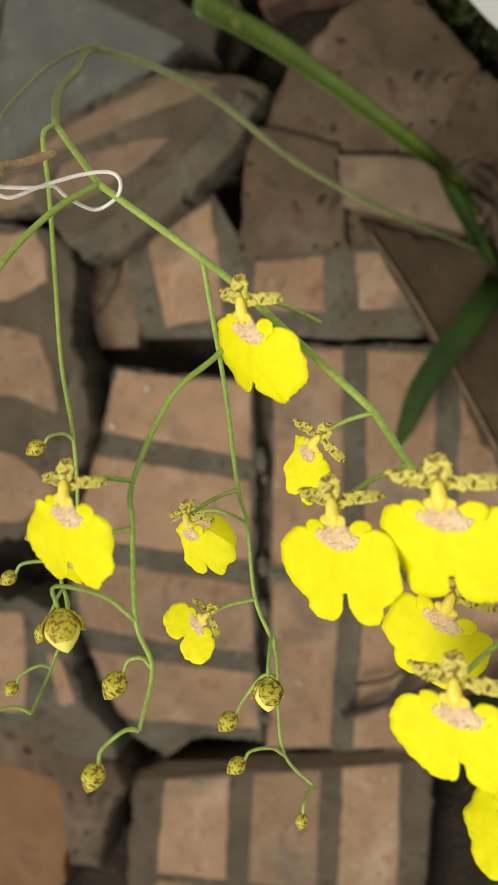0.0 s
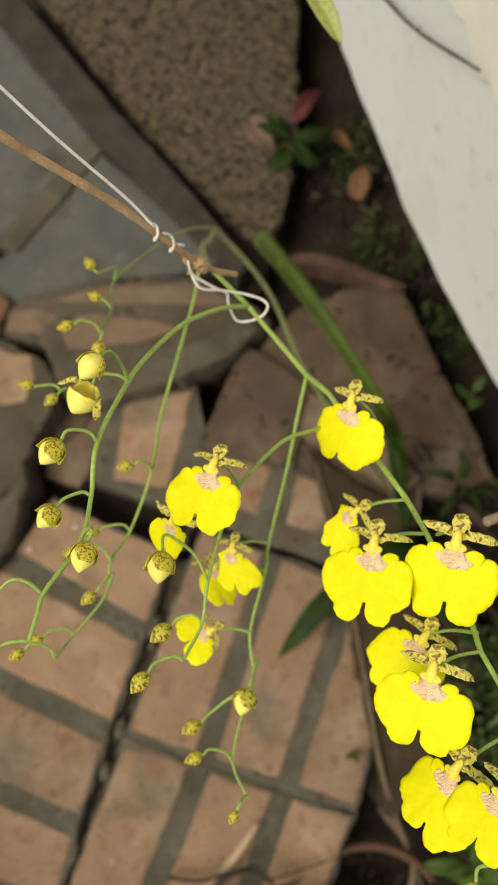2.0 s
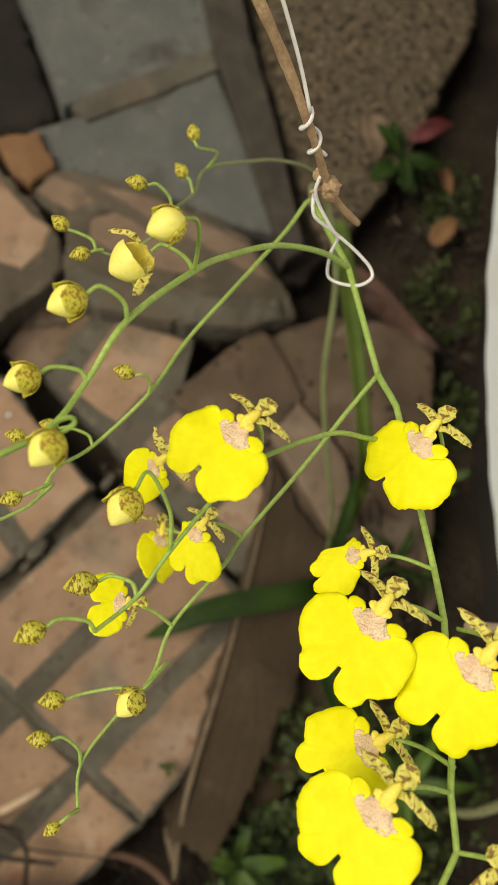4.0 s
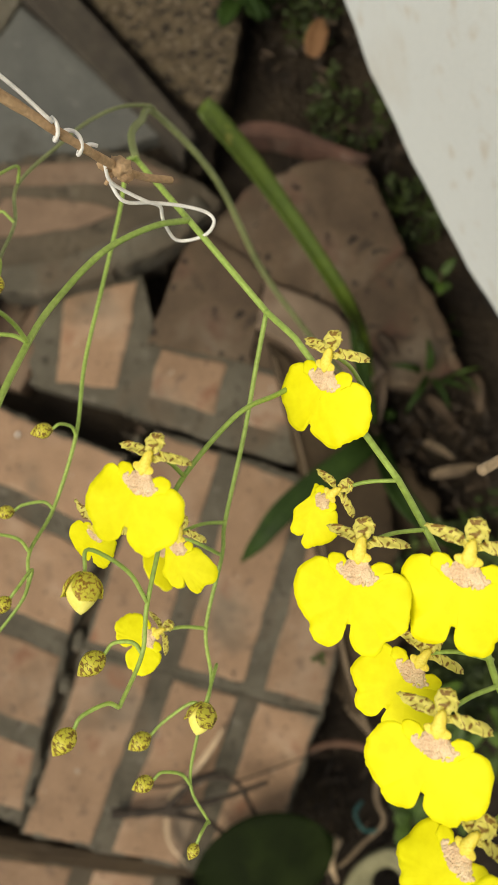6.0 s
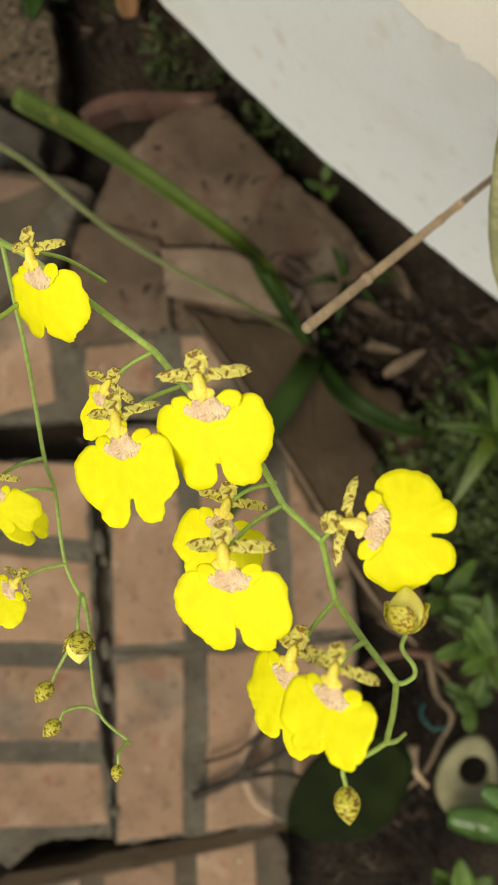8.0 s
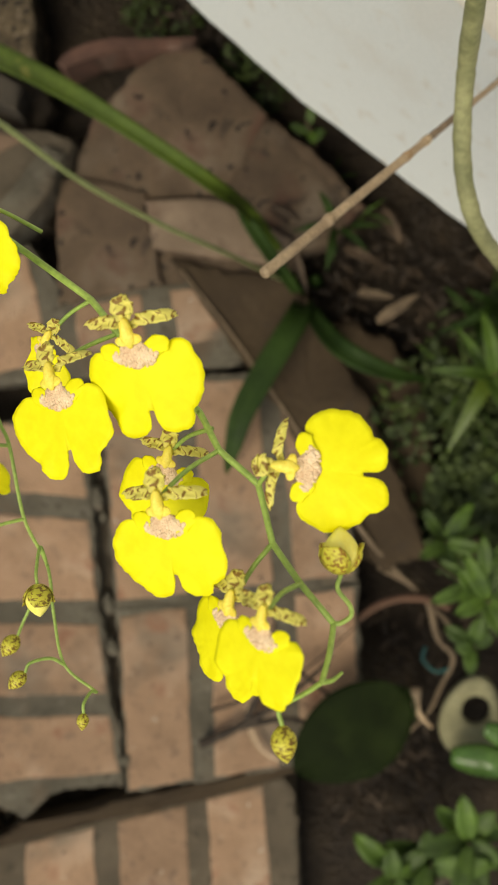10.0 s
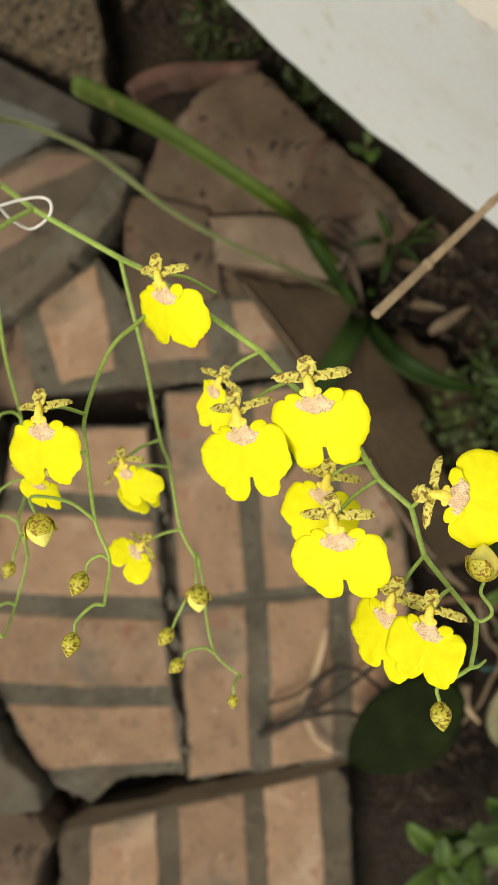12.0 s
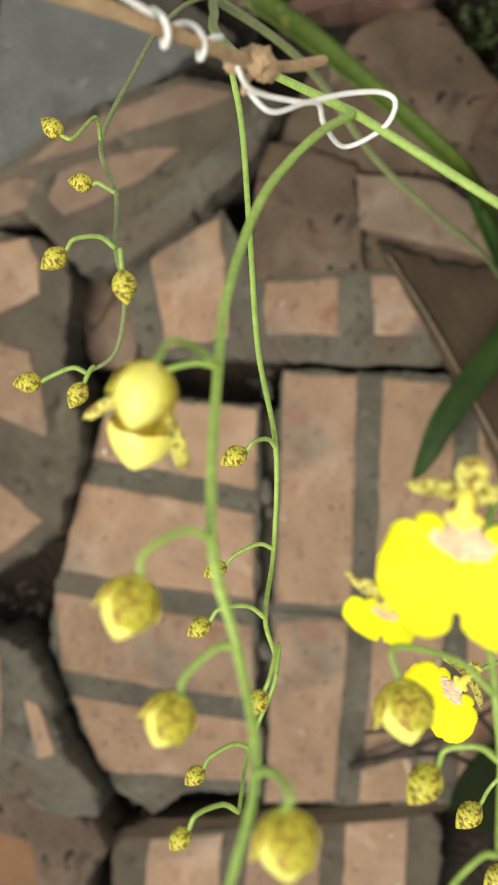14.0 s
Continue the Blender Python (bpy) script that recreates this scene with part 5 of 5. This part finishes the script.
weed(SOIL, (0.468, -0.162, 0.1), 7, 0.085, 0.024, 9, NARROW)
weed(SOIL, (0.261, -0.265, 0.08), 6, 0.065, 0.02, 10, NARROW)
weed(SOIL, (0.26, -0.355, 0.05), 5, 0.04, 0.026, 11, ROUND)
weed(SOIL, (-0.31, 0.746, 0.03), 6, 0.075, 0.03, 12, "dark green weed growing at the edge of a slab", M_DARKLEAF)
weed(SOIL, (0.345, 0.111, 0.05), 6, 0.07, 0.014, 13, "dark weed with thin leaves in the shade", M_DARKLEAF, False)
weed(SOIL, (0.326, 0.098, 0.02), 6, 0.07, 0.012, 14, "dark weed with thin leaves in the shade", M_DARKLEAF, False)
weed(SOIL, (0.313, 0.012, 0.1), 7, 0.10, 0.020, 16, "bright green weed with long blade-like leaves", None, False, (0.1, 0.5))
weed(SOIL, (0.234, -0.208, 0.06), 6, 0.06, 0.02, 17, NARROW)
weed(SOIL, (0.222, -0.602, 0.09), 8, 0.072, 0.030, 18, ROUND)
weed(SOIL, (0.128, 0.254, 0), 8, 0.065, 0.011, 19, "dark weed with thin leaves in the shade", M_DARKLEAF, False, (0.3, 0.9))
weed(SOIL, (0.101, 0.394, 0.04), 4, 0.03, 0.016, 15, "small bright green weed at the foot of the wall")

weed(SOIL, (0.087, -0.187, 0.022), 6, 0.014, 0.008, 21, "tiny dark green weed sprouting at the edge of the paving")

def foliage(name, label, regions, count, seed, size, material, height):
    """Fine ground cover nobody could count: very many small leaflets over patches of soil."""
    rnd = random.Random(seed)
    bm = bmesh.new()
    for _ in range(count):
        c, r = regions[rnd.randrange(len(regions))]
        a, d = rnd.uniform(0, 6.28), r * rnd.random() ** 0.5
        q = Vector((c[0] + math.cos(a) * d, c[1] + math.sin(a) * d, -0.075 + height * rnd.random() ** 1.4))
        if noise.noise(q * 18) < -0.12:
            continue
        t = rnd.uniform(0, 6.28)
        s = size * rnd.uniform(0.5, 1.2)
        u = Vector((math.cos(t), math.sin(t), rnd.uniform(-0.5, 0.6))).normalized()
        w = u.cross(Vector((rnd.uniform(-0.5, 0.5), rnd.uniform(-0.5, 0.5), 1))).normalized() * 0.42
        n = u.cross(w) * 0.12
        v = [bm.verts.new(q + e * s) for e in (Vector(), u * 0.45 + w + n, u, u * 0.45 - w + n, u * 0.5 - n * 0.6)]
        for f in ((0, 1, 4), (1, 2, 4), (2, 3, 4), (3, 0, 4)):
            bm.faces.new([v[i] for i in f])
    ob = part(name, bm, material)
    return tagged(ob, label, "foliage", kind="stuff")


foliage("ground_cover", "fine dark green ground cover on the soil",
        [((0.246, -0.045), 0.10), ((0.334, -0.064), 0.11), ((0.361, 0.027), 0.12), ((0.275, -0.162), 0.09), ((0.318, -0.062), 0.09), ((0.29, -0.182), 0.09), ((0.424, -0.159), 0.13), ((0.289, -0.155), 0.06)],
        6500, 3, 0.014, M_MOSS, 0.085)
foliage("ground_cover", "dark green shade plants beside the wall",
        [((0.106, 0.315), 0.05), ((-0.096, 0.645), 0.07), ((-0.214, 0.792), 0.07), ((0.036, 0.509), 0.06), ((0.321, 0.052), 0.08)],
        1800, 5, 0.012, M_MOSS, 0.05)


def grass(at, seed, count, length):
    rnd = random.Random(seed)
    at = Vector(at)
    root = empty("grass_tuft", at, "tuft of thin dark green grass blades in the soil", "grass", "grass tufts")
    bpy.context.view_layer.update()
    for _ in range(count):
        a = rnd.uniform(0, 6.28)
        n = length * rnd.uniform(0.5, 1.1)
        d = Vector((math.cos(a), math.sin(a), 0)) * n
        s = at + Vector((rnd.uniform(-0.015, 0.015), rnd.uniform(-0.015, 0.015), 0))
        part("grass_blade", blade([s, s + d * 0.4 + Vector((0, 0, n * 0.55)), s + d + Vector((0, 0, n * 0.4))], 0.005, 0.1, 0.3, 4, thick=0.0005), M_WEED if rnd.random() < 0.6 else M_DARKLEAF, root)


def litter(name, label, category, regions, count, seed, size, materials, lift):
    """Crumbled plant litter or stone crumbs nobody could count, lying on the soil."""
    for mi, material in enumerate(materials):
        rnd = random.Random(seed + mi)
        bm = bmesh.new()
        for _ in range(count // len(materials)):
            c, r = regions[rnd.randrange(len(regions))]
            a, d = rnd.uniform(0, 6.28), r * rnd.random() ** 0.5
            q = Vector((c[0] + math.cos(a) * d, c[1] + math.sin(a) * d, -0.075 + lift * rnd.random()))
            t = rnd.uniform(0, 6.28)
            n = size * rnd.uniform(0.4, 1.3)
            u = Vector((math.cos(t), math.sin(t), rnd.uniform(-0.25, 0.35))) * n
            w = Vector((-math.sin(t), math.cos(t), rnd.uniform(-0.4, 0.4))) * n * rnd.uniform(0.08, 0.24)
            k = Vector((0, 0, n * rnd.uniform(0.05, 0.25)))
            v = [bm.verts.new(q + e) for e in (-u, -u * 0.3 + w + k, u * 0.4 + w * 0.8 + k, u, u * 0.35 - w - k * 0.5, -u * 0.4 - w * 0.9 - k * 0.5, k * 0.3)]
            for i in range(6):
                bm.faces.new((v[i], v[(i + 1) % 6], v[6]))
        tagged(part(name, bm, material), label, category, kind="stuff")


litter("leaf_litter", "crumbled brown leaf litter and bark on dark soil", "litter",
       [((0.121, 0.221), 0.08), ((0.202, 0.153), 0.09), ((0.269, 0.202), 0.09), ((0.316, 0.143), 0.07), ((-0.194, 0.737), 0.09), ((-0.046, 0.577), 0.07), ((0.189, -0.378), 0.10), ((0.139, -0.494), 0.09), ((0.126, -0.604), 0.09)],
       1100, 31, 0.012, (M_DRY, M_DARKTWIG, M_DARKTWIG), 0.03)
litter("mortar_crumbs", "grey crumbs of mortar in the gaps of the paving", "rubble",
       [((-0.253, -0.123), 0.014), ((-0.25, -0.194), 0.014), ((-0.254, -0.06), 0.014), ((-0.25, -0.371), 0.012), ((-0.466, 0.142), 0.03), ((-0.267, 0.052), 0.02), ((-0.426, -0.573), 0.03), ((-0.608, -0.286), 0.04), ((-0.154, -0.546), 0.02)],
       220, 41, 0.008, (M_MORTAR, M_SLAB), 0.06)
grass((0.106, 0.319, -0.07), 3, 9, 0.07)
grass((0.162, 0.273, -0.07), 4, 8, 0.06)
grass((0.101, 0.319, -0.07), 5, 7, 0.05)
grass((0.294, 0.007, -0.07), 6, 10, 0.11)
grass((0.34, 0.111, -0.07), 7, 10, 0.10)


def dry_leaf(a, b, width, material, label, seed, arch=0.006):
    a, b = Vector(a), Vector(b)
    ob = part("fallen_leaf", blade([a, a.lerp(b, 0.5) + Vector((0, 0, arch)), b], width, 0.1, 0.5, 6, 0.25), material)
    return tagged(ob, label, "leaf", "fallen leaves")


TAN, BROWN = "curled tan dry leaf lying on the ground", "brown dry leaf lying on the soil"
dry_leaf((-0.398, 0.771, 0.01), (-0.332, 0.711, 0.012), 0.045, M_DULL, TAN, 1)
dry_leaf((-0.175, 0.698, -0.03), (-0.179, 0.765, -0.03), 0.035, M_ORANGE, BROWN, 2)
dry_leaf((-0.268, 0.816, -0.03), (-0.211, 0.791, -0.03), 0.025, M_ORANGE, BROWN, 3)
dry_leaf((-0.314, 0.76, 0.05), (-0.285, 0.832, 0.055), 0.03, M_RED, "crimson leaf lying on green weeds", 4)
dry_leaf((0.181, 0.117, -0.05), (0.246, 0.151, -0.04), 0.018, M_STALK, TAN, 5)
dry_leaf((0.158, 0.163, -0.05), (0.209, 0.149, -0.045), 0.014, M_STALK, BROWN, 6)
dry_leaf((0.064, 0.221, -0.05), (0.077, 0.258, -0.04), 0.024, M_STICK, TAN, 7)
dry_leaf((0.039, 0.291, 0), (0.089, 0.253, -0.02), 0.02, M_DRY, BROWN, 8)
dry_leaf((0.114, 0.12, -0.05), (0.122, 0.094, -0.05), 0.018, M_DRY, BROWN, 9)
dry_leaf((0.142, 0.233, -0.05), (0.201, 0.197, -0.05), 0.016, M_DRY, BROWN, 10)
dry_leaf((0.203, 0.284, -0.05), (0.228, 0.231, -0.05), 0.02, M_DRY, BROWN, 11)
dry_leaf((0.342, 0.203, -0.05), (0.37, 0.159, -0.05), 0.04, M_DRY, BROWN, 12)
dry_leaf((0.378, -0.117, 0), (0.394, -0.093, 0.01), 0.025, M_STICK, "yellowing leaf among green weeds", 13)
dry_leaf((0.264, -0.216, -0.02), (0.304, -0.235, -0.02), 0.03, M_DRY, BROWN, 14)
straw = part("fallen_leaf", blade([(-0.017, -0.312, 0.012), (-0.033, -0.363, 0.012), (-0.055, -0.415, 0.012), (-0.061, -0.445, 0.012), (-0.047, -0.484, 0.012), (-0.012, -0.508, 0.012)], 0.010, 0.1, 0.5, 6, 0.25), M_STICK)
tagged(straw, "pale dry grass leaf lying curved across the bricks", "leaf", "fallen leaves")
dry_leaf((0.063, 0.239, 0), (0.081, 0.161, -0.02), 0.012, M_PALE, TAN, 18)
dry_leaf((0.323, 0.323, -0.04), (0.356, 0.296, -0.04), 0.02, M_DRY, BROWN, 17)

# one large dark leaf on a stalk
big = empty("broad_leaf_plant", (0.149, -0.495, -0.07), "broad dark green glossy leaf on a short stalk", "plant")
bpy.context.view_layer.update()
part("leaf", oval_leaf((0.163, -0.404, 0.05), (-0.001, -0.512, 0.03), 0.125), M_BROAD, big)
part("stalk", tube([(0.165, -0.504, -0.07), (0.176, -0.448, 0), (0.163, -0.403, 0.052)], 0.003, 0.002, sides=7), M_DARKLEAF, big)

# thick fleshy leaf by the ring
fleshy = part("fleshy_leaf", blade([(0.218, -0.513, 0.02), (0.279, -0.52, 0.04), (0.359, -0.538, 0.02)], 0.045, 0.2, -0.4, 8, thick=0.006), M_FLESH)
tagged(fleshy, "thick glossy green fleshy leaf", "leaf", "fleshy leaves")
fleshy = part("fleshy_leaf", blade([(0.263, -0.465, 0.05), (0.3, -0.485, 0.05), (0.354, -0.501, 0.04)], 0.03, 0.1, -0.4, 8, thick=0.005), M_FLESH)
tagged(fleshy, "thick glossy green fleshy leaf", "leaf", "fleshy leaves")


def worn_ring(at, rx, ry, hx, hy, turn, thick):
    """A flat, worn, egg-shaped plate with an oval hole."""
    bm = bmesh.new()
    n = 40
    prof = []
    for k in range(n):
        a = 2 * math.pi * k / n
        egg = 1 - 0.16 * math.sin(a)
        o = Vector((math.cos(a) * rx * egg, math.sin(a) * ry, 0))
        i = Vector((math.cos(a) * hx + 0.004, math.sin(a) * hy + ry * 0.18, 0))
        m = o.lerp(i, 0.5)
        prof.append([bm.verts.new(p) for p in (o + Vector((0, 0, -thick)), o, o.lerp(i, 0.12) + Vector((0, 0, 0.003)), m + Vector((0, 0, 0.005)), i.lerp(o, 0.12) + Vector((0, 0, 0.002)), i, i + Vector((0, 0, -thick)))])
    for a, b in zip(prof, prof[1:] + prof[:1]):
        for k in range(7):
            bm.faces.new((a[k], b[k], b[(k + 1) % 7], a[(k + 1) % 7]))
    ob = part("plastic_plate", bm, M_RING)
    ob.matrix_world = Matrix.Translation(at) @ pose(0, 0, 0, 6, -4, turn)
    return tagged(ob, "pale worn oval plastic plate with a hole, lying on the soil", "plate")


worn_ring((0.258, -0.471, -0.02), 0.043, 0.062, 0.020, 0.022, -18, 0.012)


def ground_twig(label, lines, r, material):
    ob = None
    for k, l in enumerate(lines):
        bm = tube(l, r * (1 if k == 0 else 0.6), r * 0.35, sides=7, lumps=0.3)
        if ob is None:
            ob = part("dry_branch", bm, material)
            tagged(ob, label, "twig", "dry twigs on the ground")
        else:
            part("side_twig", bm, material, ob)
    return ob


ground_twig("dark dry forked twig lying across the bricks",
            [[(-0.133, -0.471, 0.01), (-0.078, -0.448, 0.02), (-0.008, -0.411, 0.03), (0.061, -0.363, 0.03)],
             [(-0.078, -0.448, 0.02), (-0.009, -0.439, 0.025), (0.041, -0.46, 0.01)],
             [(-0.065, -0.439, 0.022), (-0.032, -0.386, 0.04), (0.015, -0.373, 0.04), (0.059, -0.415, 0.02)]], 0.0082, M_DARKTWIG)
ground_twig("pale bent root or twig on the dark soil",
            [[(0.148, -0.243, -0.04), (0.208, -0.29, -0.03), (0.222, -0.354, -0.03), (0.242, -0.386, -0.03), (0.222, -0.428, -0.04), (0.197, -0.468, -0.04), (0.144, -0.519, -0.06)]], 0.0065, M_STALK)
ground_twig("short pale broken root on the dark soil",
            [[(0.184, -0.426, -0.03), (0.183, -0.457, -0.03), (0.202, -0.488, -0.04)]], 0.008, M_STICK)
ground_twig("thin pale dry stalk lying along the kerb",
            [[(0.245, -0.342, -0.05), (0.2, -0.285, -0.02), (0.132, -0.197, 0.013), (0.052, -0.043, 0.014), (-0.03, 0.106, 0.014), (-0.098, 0.212, 0.014)]], 0.0042, M_STALK)
ground_twig("thin dark root curling over the bricks",
            [[(-0.114, -0.424, 0.01), (-0.067, -0.409, 0.02), (-0.004, -0.369, 0.02), (0.02, -0.377, 0.02), (0.121, -0.308, 0.01)]], 0.003, M_DARKTWIG)

# the edge of a terracotta pot sunk into the soil
rim_line = [(0.181 + math.cos(a) * 0.105, -0.395 + math.sin(a) * 0.105, -0.012 + 0.004 * math.sin(2 * a)) for a in [radians(55 + 12 * k) for k in range(11)]]
pot = part("sunken_pot", tube(rim_line, 0.0065, 0.0055, sides=10, steps=4, lumps=0.15), M_POT)
tagged(pot, "worn reddish rim of a terracotta pot sunk into dark soil", "pot")

# thin dry twig and a small leaf against the wall
tw = part("wall_twig", tube([(-0.16, 0.573, 0.575), (-0.109, 0.494, 0.63), (-0.043, 0.41, 0.7)], 0.0018, 0.0012, sides=6, lumps=0.3), M_DARKTWIG)
tagged(tw, "thin dry twig hanging against the white wall", "twig")
teal = part("plastic_strip", tube([(0.202, -0.364, -0.02), (0.197, -0.383, -0.02), (0.214, -0.401, -0.02), (0.233, -0.398, -0.02)], 0.003, 0.0025, sides=7), M_TEAL)
tagged(teal, "short curl of faded teal plastic strip on the soil", "plastic strip")
spur = [(-0.116, 0.505, 0.622), (-0.109, 0.494, 0.63), (-0.107, 0.497, 0.632)]
part("side_spur", tube(spur, 0.0014, 0.0008, sides=6), M_DARKTWIG, tw)
sprig = empty("leafy_sprig", (-0.183, 0.29, 0.96), "thin sprig with one pale green leaf hanging before the wall", "sprig")
bpy.context.view_layer.update()
part("stalk", tube([(-0.183, 0.29, 0.96), (-0.168, 0.281, 0.92), (-0.158, 0.281, 0.892)], 0.0007, 0.0005, sides=6), M_STEM, sprig)
part("leaf", oval_leaf((-0.158, 0.281, 0.892), (-0.126, 0.252, 0.884), 0.0125, 0.002, 0.0005), M_PALELEAF, sprig)
branch_low = part("garden_branch", tube([(0.129, -0.702, 0.03), (0.185, -0.67, 0.04), (0.232, -0.645, 0.05), (0.295, -0.624, 0.05)], 0.0075, 0.006, sides=10, lumps=0.15), M_BED)
tagged(branch_low, "grey-green woody branch lying low among the weeds", "branch")
long_blade = part("blade_leaf", blade([(0.354, 0.058, 0), (0.302, -0.006, 0.05), (0.251, -0.086, 0.03)], 0.024, 0.1, 0.35, 8), M_LEAF)
tagged(long_blade, "long bright green blade-like leaf bending over the soil", "leaf")
